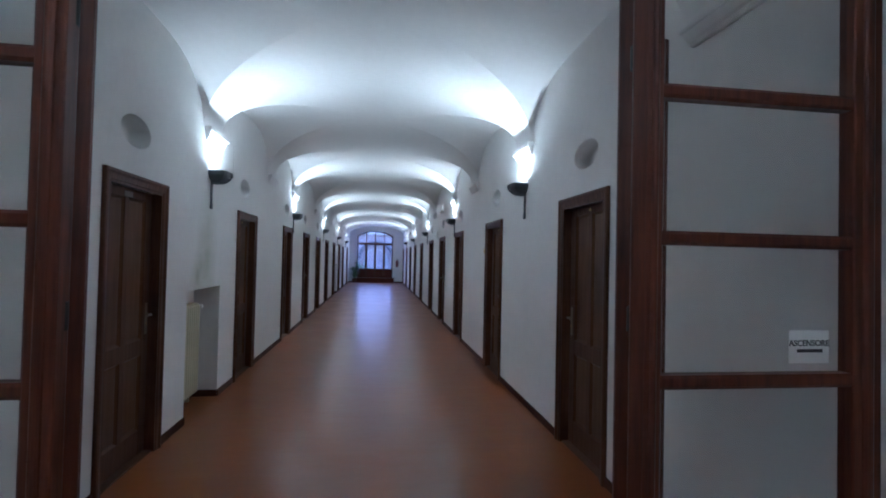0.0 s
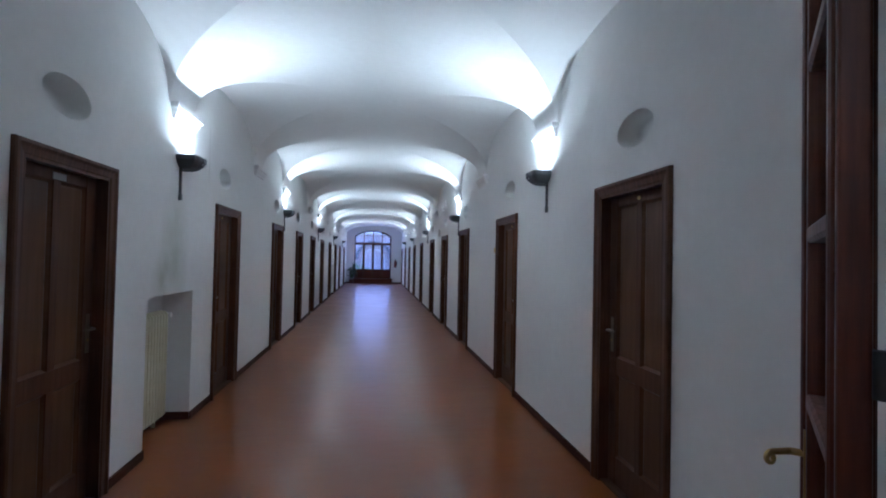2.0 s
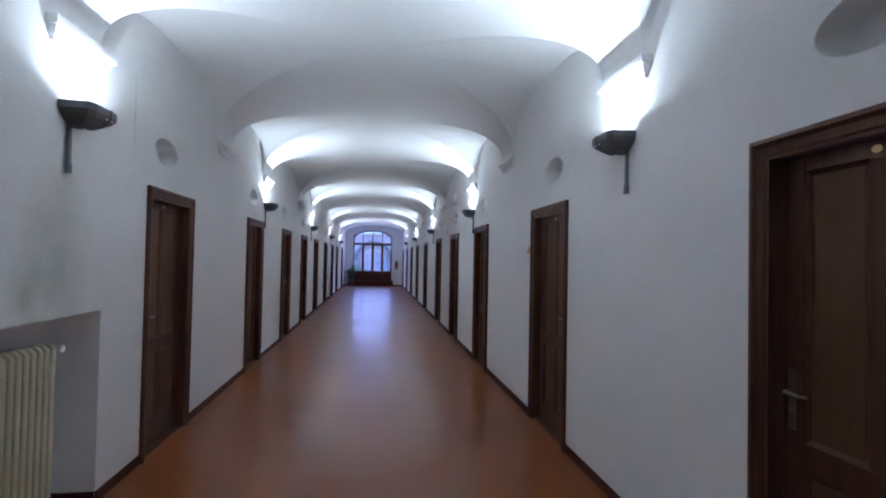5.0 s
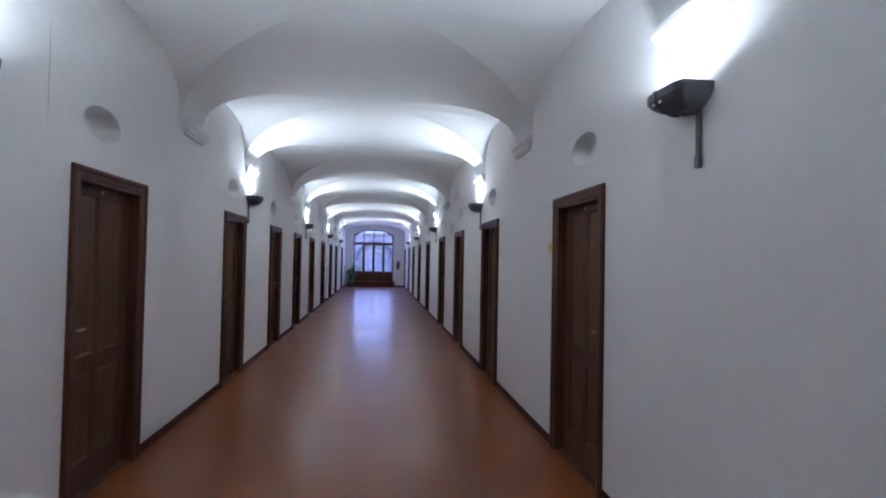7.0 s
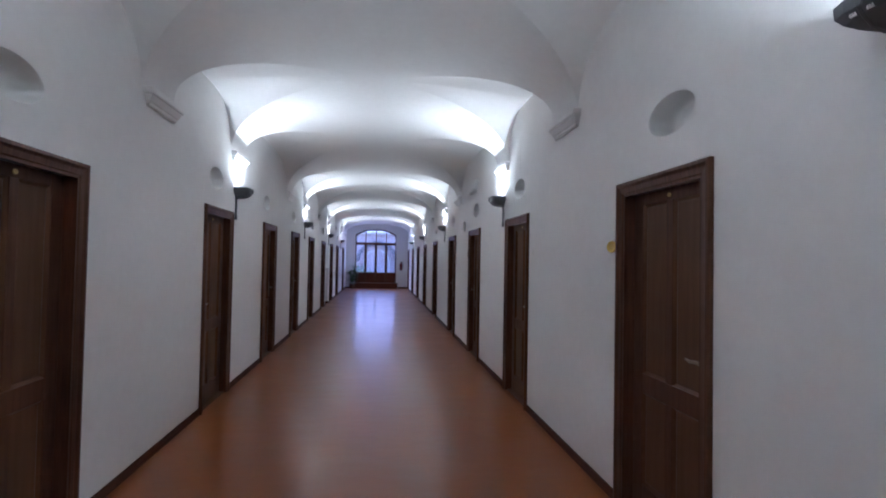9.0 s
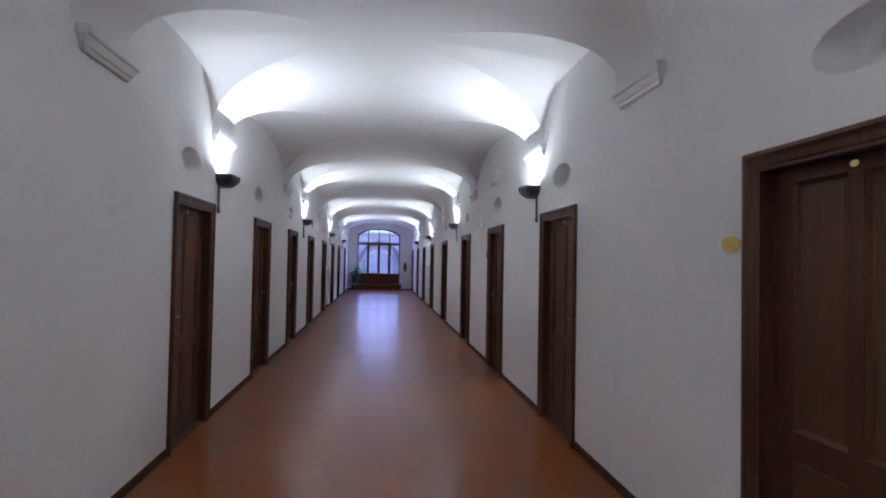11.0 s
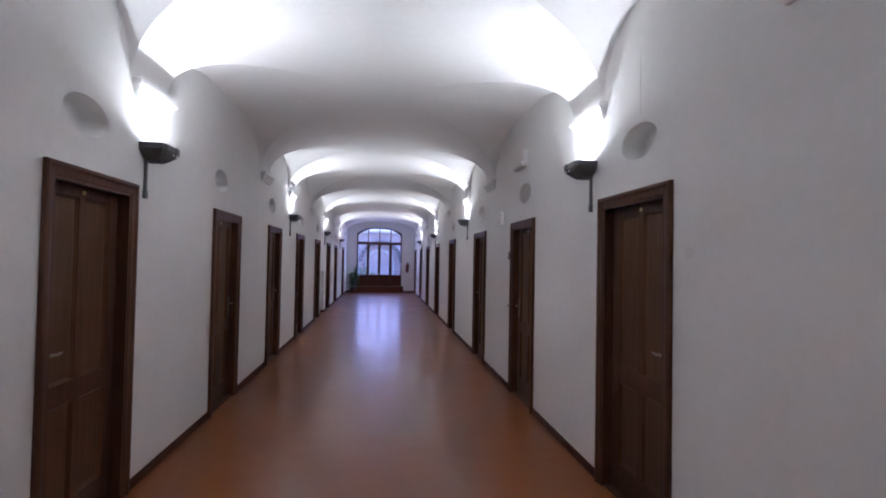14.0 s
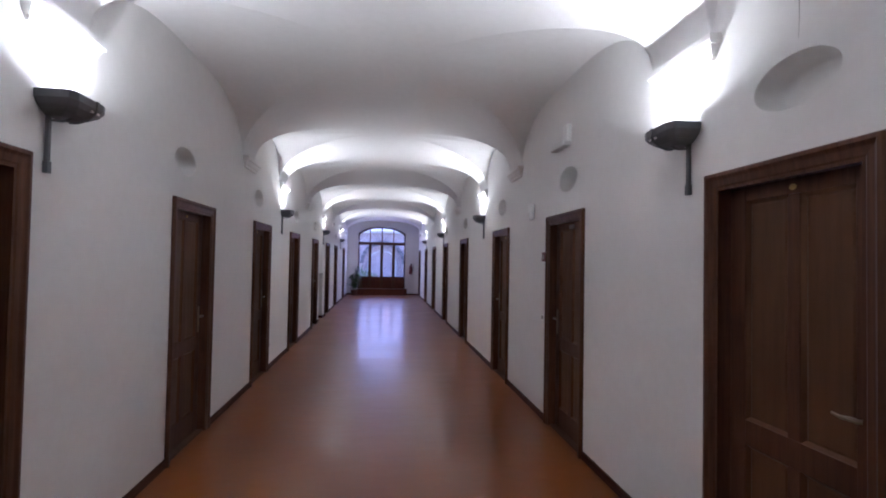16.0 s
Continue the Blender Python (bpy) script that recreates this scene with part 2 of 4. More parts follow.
# ---- walls with pockets for doors, niches and oval eyes ----
def wall_with_pockets(name, side, doors, eyes, niches, label):
    """A wall along y whose room face lies at side * HALF; pockets go outwards."""
    ys, zs = {BACK, END}, {GROUND, 3.8}
    rects, ovals = [], []
    for y in doors:
        rects.append((y + 0.05, y + DOOR_W - 0.05, GROUND, DOOR_H - 0.05, THICK))
    for y0, y1, top in niches:
        rects.append((y0, y1, GROUND, top, 0.28))
    for y in eyes:
        ovals.append((y, y - EYE_A - 0.06, y + EYE_A + 0.06, EYE_Z - EYE_B - 0.06, EYE_Z + EYE_B + 0.06))
    for y0, y1, z0, z1, _ in rects:
        ys |= {y0, y1}
        zs |= {z0, z1}
    for _, y0, y1, z0, z1 in ovals:
        ys |= {y0, y1}
        zs |= {z0, z1}
    ys, zs = sorted(ys), sorted(zs)
    bm = bmesh.new()
    cache = {}

    def v(d, y, z):
        k = (round(d, 4), round(y, 4), round(z, 4))
        if k not in cache:
            cache[k] = bm.verts.new((side * (HALF + d), y, z))
        return cache[k]

    def solid(y, z, d):
        inside = any(r[0] < y < r[1] and r[2] < z < r[3] and r[4] > d for r in rects)
        return not inside and not (d == 0 and any(o[1] < y < o[2] and o[3] < z < o[4] for o in ovals))

    for d in (0.0, THICK):
        for ya, yb in zip(ys, ys[1:]):
            for za, zb in zip(zs, zs[1:]):
                if solid((ya + yb) / 2, (za + zb) / 2, d - 0.001 if d else 0):
                    bm.faces.new((v(d, ya, za), v(d, yb, za), v(d, yb, zb), v(d, ya, zb)))
    for y0, y1, z0, z1, d in rects:
        bm.faces.new((v(0, y0, z0), v(0, y0, z1), v(d, y0, z1), v(d, y0, z0)))
        bm.faces.new((v(0, y1, z0), v(0, y1, z1), v(d, y1, z1), v(d, y1, z0)))
        bm.faces.new((v(0, y0, z1), v(0, y1, z1), v(d, y1, z1), v(d, y0, z1)))
        if d < THICK:
            bm.faces.new((v(d, y0, z0), v(d, y1, z0), v(d, y1, z1), v(d, y0, z1)))
    for yc, y0, y1, z0, z1 in ovals:
        n = 40
        ring, rim = [], []
        for k in range(n):
            a = 2 * math.pi * k / n
            c, s = math.cos(a), math.sin(a)
            ring.append((yc + EYE_A * c, EYE_Z + EYE_B * s))
            f = 1 / max(abs(c), abs(s))
            rim.append((yc + (y1 - y0) / 2 * c * f, EYE_Z + (z1 - z0) / 2 * s * f))
        rounding = [(0, 1.012), (0.003, 1.003), (0.012, 0.996), (0.06, 0.98), (0.105, 0.955), (0.135, 0.90), (0.150, 0.81), (0.157, 0.68), (0.159, 0.4)]
        loops = [[v(0, *p) for p in rim]]
        for d, f in rounding:
            loops.append([v(d, yc + (y - yc) * f, EYE_Z + (z - EYE_Z) * f) for y, z in ring])
        for a, b in zip(loops, loops[1:]):
            for k in range(n):
                bm.faces.new((a[k], a[(k + 1) % n], b[(k + 1) % n], b[k])).smooth = a is not loops[0]
        bm.faces.new(loops[-1]).smooth = True
        # fill the cell's corners
        for cy in (y0, y1):
            for cz in (z0, z1):
                near = [p for p in rim if abs(p[0] - cy) < 1e-6 or abs(p[1] - cz) < 1e-6]
                if not any(abs(p[0] - cy) < 1e-6 and abs(p[1] - cz) < 1e-6 for p in rim):
                    py = min((p for p in near if abs(p[0] - cy) < 1e-6), key=lambda p: abs(p[1] - cz))
                    pz = min((p for p in near if abs(p[1] - cz) < 1e-6), key=lambda p: abs(p[0] - cy))
                    bm.faces.new((v(0, cy, cz), v(0, *py), v(0, *pz)))
    return tagged(part(name, bm, WALL), label, "wall", kind="structure")


wall_with_pockets("wall_left", -1, LEFT_DOORS, LEFT_EYES, NICHES, "white plastered corridor wall with door openings and oval niches")
wall_with_pockets("wall_right", 1, RIGHT_DOORS, RIGHT_EYES, [], "white plastered corridor wall with door openings and oval niches")
tagged(part("wall_back", boxed(-HALF - THICK, HALF + THICK, BACK - 0.3, BACK, -0.1, 3.9), WALL), "plain white plastered wall", "wall", kind="structure")


def arch_top(x):
    """The underside of the end window's flat arch."""
    c, h = (WIN_X0 + WIN_X1) / 2, (WIN_X1 - WIN_X0) / 2
    u = min(1.0, abs(x - c) / h)
    return WIN_SIDE + (WIN_TOP - WIN_SIDE) * (1 - u ** 2.6)


def end_wall():
    bm = bmesh.new()
    x0, x1, y0, y1 = -HALF - THICK, HALF + THICK, END, END + THICK
    n = 20
    xs = [WIN_X0 + (WIN_X1 - WIN_X0) * k / n for k in range(n + 1)]
    for y in (y0, y1):
        for a, b in ((x0, WIN_X0), (WIN_X1, x1)):
            bm.faces.new([bm.verts.new(p) for p in ((a, y, -0.1), (b, y, -0.1), (b, y, 3.9), (a, y, 3.9))])
        for a, b in zip(xs, xs[1:]):
            bm.faces.new([bm.verts.new(p) for p in ((a, y, arch_top(a)), (b, y, arch_top(b)), (b, y, 3.9), (a, y, 3.9))])
    for a, b in zip(xs, xs[1:]):
        bm.faces.new([bm.verts.new(p) for p in ((a, y0, arch_top(a)), (b, y0, arch_top(b)), (b, y1, arch_top(b)), (a, y1, arch_top(a)))])
    for x in (WIN_X0, WIN_X1):
        bm.faces.new([bm.verts.new(p) for p in ((x, y0, 0), (x, y1, 0), (x, y1, WIN_SIDE), (x, y0, WIN_SIDE))])
    bmesh.ops.remove_doubles(bm, verts=bm.verts[:], dist=0.0005)
    tagged(part("wall_end", bm, WALL), "white plastered end wall around an arched window", "wall", kind="structure")


end_wall()


# ---- groin vault ----
def vault():
    bm = bmesh.new()
    strip, BOW = 0.257, 1.156
    n = 24
    ks = list(range(-n, n + 1))
    ts = [math.copysign(1 - (1 - abs(k) / n) ** 1.6, k) for k in ks]

    def shape(u, w):
        """Height over the springing, 0 to 1: barrel between the groins, lunettes at the walls."""
        u, w = abs(u), abs(w)
        low = min(u, w)
        groin = 0.085 * (1 - low ** 90) + 0.891 * (1 - low ** 2.57) ** 0.5
        if u <= w + 1e-9:
            return groin
        s = (u - w) / (1 - w)
        lunette = 0.82 * max(0.0, 1 - (w ** BOW / 0.97) ** 3.2) ** 0.5
        return groin + (lunette - groin) * s ** 1.9

    spans = list(zip(CORBELS, CORBELS[1:])) + [(CORBELS[-1], END + 1.9)]
    cols = [(BACK - 0.4, 1.0)]
    sharp = []
    # one row of vertices for each y; strips and bays follow one another
    for c0, c1 in spans:
        yc, hs = (c0 + c1) / 2, (c1 - c0) / 2 - strip
        cols += [(yc + hs * math.copysign(abs(t) ** BOW, t), t) for t in ts]
    rows = [[bm.verts.new((HALF * u, y, SPRING + RISE * shape(u, v))) for u in ts] for y, v in cols]
    m = 2 * n
    for j in range(len(rows) - 1):
        a, b = rows[j], rows[j + 1]
        bay = j > 0 and (j - 1) % (2 * n + 1) != 2 * n
        kj = (j - 1) % (2 * n + 1)
        for i in range(m):
            q = (a[i], a[i + 1], b[i + 1], b[i])
            if bay and i == kj:
                bm.faces.new((q[0], q[1], q[2]))
                bm.faces.new((q[0], q[2], q[3]))
                sharp.append((q[0], q[2]))
            elif bay and i == m - 1 - kj:
                bm.faces.new((q[0], q[1], q[3]))
                bm.faces.new((q[1], q[2], q[3]))
                sharp.append((q[1], q[3]))
            else:
                bm.faces.new(q)
    for f in bm.faces:
        f.smooth = True
    for p, q in sharp:
        e = bm.edges.get((p, q))
        if e and (abs(p.co.x) > 0.3):
            e.smooth = False
    # flat back of the masonry
    y0, y1 = BACK - 0.4, END + 2.0
    bm.faces.new([bm.verts.new(p) for p in ((-2.3, y0, 4.0), (2.3, y0, 4.0), (2.3, y1, 4.0), (-2.3, y1, 4.0))])
    me = bpy.data.meshes.new("ceiling")
    bm.to_mesh(me)
    bm.free()
    me.materials.append(VAULT)
    tagged(new("ceiling", me), "white plastered groin vault over the corridor", "ceiling", kind="structure")


vault()


# ---- corbels under the vault's springings ----
def corbel():
    outline = [(d * 0.82, z * 0.85) for d, z in ((0, -0.13), (0.022, -0.13), (0.03, -0.118), (0.03, -0.10), (0.045, -0.085), (0.06, -0.05), (0.064, -0.03), (0.078, -0.03), (0.085, -0.012), (0.085, 0.03), (0, 0.03))]
    bm = bmesh.new()
    n = len(outline)
    ends = []
    for side in (-1, 1):
        ends.append([bm.verts.new((-d, side * (0.235 + d), z)) for d, z in outline])
    for k in range(n - 1):
        bm.faces.new((ends[0][k], ends[0][k + 1], ends[1][k + 1], ends[1][k]))
    for side, ring in zip((-1, 1), ends):
        for k in range(n - 1):
            (d0, z0), (d1, z1) = outline[k], outline[k + 1]
            w0 = bm.verts.new((0, side * (0.235 + d0), z0))
            w1 = bm.verts.new((0, side * (0.235 + d1), z1))
            bm.faces.new((ring[k], ring[k + 1], w1, w0))
    bmesh.ops.remove_doubles(bm, verts=bm.verts[:], dist=0.0005)
    ob = part("corbel", bm, VAULT)
    return tagged(ob, "white plaster corbel with stepped mouldings below the vault", "corbel", "corbels of the vault", "structure")


first = corbel()
first.matrix_basis = pose(HALF, CORBELS[0] - 0.05, SPRING)
for y in CORBELS:
    for side in (1, -1):
        if (y, side) != (CORBELS[0], 1):
            copy_thing(first, pose(side * HALF, y - 0.05 * side, SPRING, 0, 0, 0 if side > 0 else 180))


# ---- baseboards ----
def baseboard(name, side, gaps):
    bm = bmesh.new()
    y = BACK
    x0, x1 = sorted((side * HALF, side * (HALF - 0.014)))
    for a, b in sorted(gaps) + [(END, END)]:
        if a - y > 0.02:
            box(bm, x0, x1, y, a, GROUND, 0.062, 0.003)
        y = b
    return tagged(part(name, bm, SKIRT), "dark brown wooden baseboard along the wall", "baseboard", kind="structure")


def niche_boards(y0, y1):
    bm = bmesh.new()
    d = -HALF - 0.28
    box(bm, d, d + 0.014, y0 + 0.014, y1 - 0.014, GROUND, 0.062)
    box(bm, d, -HALF, y0, y0 + 0.014, GROUND, 0.062)
    box(bm, d, -HALF, y1 - 0.014, y1, GROUND, 0.062)
    tagged(part("baseboard_niche", bm, SKIRT), "dark brown wooden baseboard inside the radiator niche", "baseboard", kind="structure")


baseboard("baseboard_left", -1, [(y, y + DOOR_W) for y in LEFT_DOORS] + [(a, b) for a, b, _ in NICHES])
baseboard("baseboard_right", 1, [(y, y + DOOR_W) for y in RIGHT_DOORS])
bm = bmesh.new()
box(bm, -HALF, -1.26, END - 0.014, END, GROUND, 0.062)
box(bm, 1.2, HALF, END - 0.014, END, GROUND, 0.062)
tagged(part("baseboard_end", bm, SKIRT), "dark brown wooden baseboard along the end wall", "baseboard", kind="structure")
for y0, y1, _ in NICHES:
    niche_boards(y0, y1)


# ---- corridor doors: x along the wall, y into it ----
def casing_outline():
    """The section of a moulded board, 95 mm wide; the wall is at y = 0."""
    outline = [(0.0, 0.0), (0.0, -0.022), (0.006, -0.030), (0.022, -0.032), (0.032, -0.024), (0.040, -0.020), (0.072, -0.016), (0.080, -0.010), (0.095, -0.010), (0.095, 0.0)]
    return outline


def sweep_casing(kind):
    outline = casing_outline()
    bm = bmesh.new()
    a, b = [], []
    for u, y in outline:
        if kind == "left":
            a.append(bm.verts.new((u, y, GROUND)))
            b.append(bm.verts.new((u, y, DOOR_H - u)))
        elif kind == "right":
            a.append(bm.verts.new((DOOR_W - u, y, GROUND)))
            b.append(bm.verts.new((DOOR_W - u, y, DOOR_H - u)))
        else:
            a.append(bm.verts.new((u, y, DOOR_H - u)))
            b.append(bm.verts.new((DOOR_W - u, y, DOOR_H - u)))
    n = len(a)
    for k in range(n):
        bm.faces.new((a[k], a[(k + 1) % n], b[(k + 1) % n], b[k]))
    bm.faces.new(a)
    bm.faces.new(b)
    return bm


def lever_handle(parent, x, y, z, turn, mat, plate=True):
    """A lever on a long plate on the leaf's room face at y; turn: the lever's way along x."""
    h = part("handle", boxed(x - 0.019, x + 0.019, y - 0.006, y, z - 0.16, z + 0.095, bevel=0.003), mat, parent, "worn metal lever handle on a long plate") if plate else \
        part("handle", tube(bmesh.new(), [(x, y, z), (x, y - 0.008, z)], 0.022, 14), mat, parent, "worn metal lever handle on a round rose")
    bm = bmesh.new()
    tube(bm, [(x, y, z), (x, y - 0.03, z), (x + turn * 0.008, y - 0.046, z), (x + turn * 0.03, y - 0.052, z + 0.003), (x + turn * 0.075, y - 0.052, z - 0.002), (x + turn * 0.115, y - 0.048, z + 0.004)], [0.011, 0.010, 0.010, 0.010, 0.008, 0.006], 10)
    part("lever", bm, mat, h, smooth=True)
    if plate:
        part("keyhole", tube(bmesh.new(), [(x, y - 0.0055, z - 0.075), (x, y - 0.009, z - 0.075)], 0.009, 12), BRASS, h)


def corridor_door(handle_far, plate, tag):
    """One closed door; its handle stands near x = 0 or near the other side."""
    d = tagged(new("door"), "dark-stained wooden panelled door in a moulded casing, closed", "door", "corridor doors", "structure")
    for kind in ("left", "right", "head"):
        part("casing", sweep_casing(kind), CASING, d)
    w0, w1, top, dep = 0.05, DOOR_W - 0.05, DOOR_H - 0.05, 0.20
    part("jamb", boxed(w0, w0 + 0.035, 0.002, dep, GROUND, top), CASING, d)
    part("jamb", boxed(w1 - 0.035, w1, 0.002, dep, GROUND, top), CASING, d)
    part("head", boxed(w0 + 0.035, w1 - 0.035, 0.002, dep, top - 0.035, top), CASING, d)
    part("threshold", boxed(w0 + 0.035, w1 - 0.035, 0.01, dep, GROUND, GROUND + 0.012, bevel=0.003), DARKWOOD, d)
    x0, x1, z0, z1, y0, y1 = w0 + 0.037, w1 - 0.037, GROUND + 0.014, top - 0.037, 0.070, 0.113
    st, rail, lock0, lock1, bot, mul = 0.105, 0.072, 0.80, 0.927, 0.20, 0.068
    xm = (x0 + x1) / 2
    bm = bmesh.new()
    box(bm, x0, x0 + st, y0, y1, z0, z1, 0.003)
    box(bm, x1 - st, x1, y0, y1, z0, z1, 0.003)
    for a, b in ((z0, z0 + bot), (lock0, lock1), (z1 - rail, z1)):
        box(bm, x0 + st, x1 - st, y0 + 0.001, y1, a, b, 0.003)
    for a, b in ((z0 + bot, lock0), (lock1, z1 - rail)):
        box(bm, xm - mul / 2, xm + mul / 2, y0 + 0.001, y1, a, b, 0.003)
    leaf = part("leaf", bm, DARKWOOD, d)
    for a, b in ((x0 + st, xm - mul / 2), (xm + mul / 2, x1 - st)):
        for c, e in ((z0 + bot, lock0), (lock1, z1 - rail)):
            bm = bmesh.new()
            yy, f = y0 + 0.017, 0.028
            outer = [bm.verts.new(p) for p in ((a, y0 + 0.006, c), (b, y0 + 0.006, c), (b, y0 + 0.006, e), (a, y0 + 0.006, e))]
            mid = [bm.verts.new(p) for p in ((a + 0.016, yy + 0.004, c + 0.016), (b - 0.016, yy + 0.004, c + 0.016), (b - 0.016, yy + 0.004, e - 0.016), (a + 0.016, yy + 0.004, e - 0.016))]
            inner = [bm.verts.new(p) for p in ((a + f, yy, c + f), (b - f, yy, c + f), (b - f, yy, e - f), (a + f, yy, e - f))]
            for p, q in ((outer, mid), (mid, inner)):
                for k in range(4):
                    bm.faces.new((p[k], p[(k + 1) % 4], q[(k + 1) % 4], q[k]))
            bm.faces.new(inner)
            backs = [bm.verts.new((v.co.x, y1 - 0.006, v.co.z)) for v in outer]
            for k in range(4):
                bm.faces.new((outer[k], outer[(k + 1) % 4], backs[(k + 1) % 4], backs[k]))
            bm.faces.new(backs)
            part("panel", bm, PANEL, leaf)
    hx, turn = (x0 + 0.05, 1) if handle_far else (x1 - 0.05, -1)
    lever_handle(leaf, hx, y0, 1.122, turn, NICKEL, plate)
    if tag == "oval":
        bm = bmesh.new()
        ring = [bm.verts.new((xm + 0.019 * math.cos(k * math.pi / 8), y0 - 0.001, z1 - 0.042 + 0.014 * math.sin(k * math.pi / 8))) for k in range(16)]
        ring2 = [bm.verts.new((v.co.x, y0 - 0.005, v.co.z)) for v in ring]
        for k in range(16):
            bm.faces.new((ring[k], ring[(k + 1) % 16], ring2[(k + 1) % 16], ring2[k]))
        bm.faces.new(ring2)
        part("number_plate", bm, BRASS, leaf, "small oval brass number plate")
    else:
        part("name_plate", boxed(xm - 0.045, xm + 0.075, y0 - 0.004, y0, z1 - 0.066, z1 - 0.026), GREYPLATE, leaf, "pale rectangular name plate")
    return d


VARIANTS = {}


def place_door(y, side, handle_far, plate=True, tag="oval"):
    """handle_far: the handle stands on the edge further down the corridor."""
    low = handle_far if side > 0 else not handle_far
    m = pose(HALF, y + DOOR_W, 0, 0, 0, -90) if side > 0 else pose(-HALF, y, 0, 0, 0, 90)
    key = (low, plate, tag)
    if key not in VARIANTS:
        VARIANTS[key] = corridor_door(*key)
        VARIANTS[key].matrix_basis = m
    else:
        copy_thing(VARIANTS[key], m)


LEFT_SET = [(True, True, "paper"), (False, False, "oval"), (False, False, "oval"), (True, True, "oval"), (True, True, "oval"), (False, False, "oval"), (True, True, "oval"), (True, True, "oval"), (False, False, "oval"), (True, True, "oval")]
RIGHT_SET = [(True, True, "oval"), (False, False, "oval"), (False, False, "oval"), (True, True, "paper"), (True, True, "oval"), (False, False, "oval"), (True, True, "oval"), (False, False, "oval"), (True, True, "oval"), (True, True, "oval")]
for y, s in zip(LEFT_DOORS, LEFT_SET):
    place_door(y, -1, *s)
for y, s in zip(RIGHT_DOORS, RIGHT_SET):
    place_door(y, 1, *s)


# ---- wall lamps: x away from the wall, y along it ----
def wall_lamp(hand):
    lamp = thing("wall_lamp", "dark grey metal uplighter bowl on a bracket, lit", "wall lamp", group="corridor wall lamps")
    def ring(z, hw, dep, corner):
        return [(0.004, -hw, z), (dep - corner * 0.35, -hw + 0.0, z), (dep, -hw + corner, z), (dep, hw - corner, z), (dep - corner * 0.35, hw, z), (0.004, hw, z)]
    levels = [(0.0, 0.155, 0.185, 0.05), (-0.040, 0.153, 0.183, 0.05), (-0.068, 0.132, 0.168, 0.05), (-0.096, 0.095, 0.135, 0.045), (-0.112, 0.06, 0.09, 0.03)]
    bm = bmesh.new()
    rings = [[bm.verts.new(p) for p in ring(*l)] for l in levels]
    for a, b in zip(rings, rings[1:]):
        for k in range(6):
            bm.faces.new((a[k], a[(k + 1) % 6], b[(k + 1) % 6], b[k]))
    bm.faces.new(rings[-1])
    inner = [bm.verts.new((0.008 + (x - 0.008) * 0.94, y * 0.95, z)) for x, y, z in ring(*levels[0])]
    low = [bm.verts.new((0.012 + (x - 0.012) * 0.7, y * 0.74, -0.084)) for x, y, z in ring(*levels[0])]
    for k in range(6):
        bm.faces.new((rings[0][k], rings[0][(k + 1) % 6], inner[(k + 1) % 6], inner[k]))
        bm.faces.new((inner[k], inner[(k + 1) % 6], low[(k + 1) % 6], low[k]))
    bm.faces.new(low)
    part("bowl", bm, IRON, lamp)
    part("rim_clip", boxed(0.183, 0.191, -hand * 0.051 - 0.011, -hand * 0.051 + 0.011, -0.045, 0.004, bevel=0.002), IRON, lamp)
    yc = -hand * 0.051
    bm = bmesh.new()
    tube(bm, [(0.187, yc, -0.03), (0.186, yc, -0.042), (0.170, yc, -0.071), (0.137, yc, -0.100), (0.090, yc, -0.117), (0.05, yc, -0.117)], 0.006, 6)
    part("strap", bm, IRON, lamp, smooth=True)
    # pale bars paint the lamplight leaking out through slots beside the strap
    for q in (-0.036, -0.028, -0.020, 0.020, 0.028, 0.036):
        part("vent_slot_glow", boxed(0.166, 0.1772, yc + q - 0.0022, yc + q + 0.0022, -0.063, -0.048), REFLECTOR, lamp)
    bm = bmesh.new()
    box(bm, 0.004, 0.024, hand * 0.056 - 0.012, hand * 0.056 + 0.012, -0.39, -0.085, 0.003)
    part("stem", bm, IRON, lamp)
    part("foot", boxed(0.002, 0.028, hand * 0.056 - 0.016, hand * 0.056 + 0.016, -0.405, -0.345, bevel=0.003), IRON, lamp)
    bm = bmesh.new()
    tube(bm, [(0.02, hand * 0.056, -0.132), (0.07, hand * 0.04, -0.134), (0.10, hand * 0.02, -0.112)], 0.006, 8)
    part("brace", bm, IRON, lamp, smooth=True)
    part("reflector", boxed(0.02, 0.132, -0.10, 0.10, -0.083, -0.079), REFLECTOR, lamp)
    # unseen plates added inside the rim to narrow the beam lengthwise
    for e in (-1, 1):
        part("beam_shield", boxed(0.014, 0.168, *sorted((e * 0.146, e * 0.115)), -0.006, -0.002), IRON, lamp)
    bm = bmesh.new()
    tube(bm, [(0.110, -0.045, -0.074), (0.110, 0.045, -0.074)], 0.004, 10)
    part("lamp_tube", bm, BULB, lamp, "glowing halogen tube", True)
    return lamp


LAMP_Z = 2.52
for side in (-1, 1):
    lamp0 = wall_lamp(side)
    for y in LAMPS:
        yy = y + (0.03 if side < 0 else -0.03)
        m = pose(side * HALF, yy, LAMP_Z, 0, 0, 0 if side < 0 else 180)
        if y == LAMPS[0]:
            lamp0.matrix_basis = m
        else:
            copy_thing(lamp0, m)
        light = bpy.data.lights.new("lamp_light", "AREA")
        light.energy, light.color = LAMP, (0.86, 0.98, 0.72)
        light.shape, light.size, light.size_y, light.spread = "RECTANGLE", 0.04, 0.09, radians(178)
        new("lamp_light", light).matrix_world = pose(side * (HALF - 0.105), yy, LAMP_Z - 0.035, 180, -side * 39)


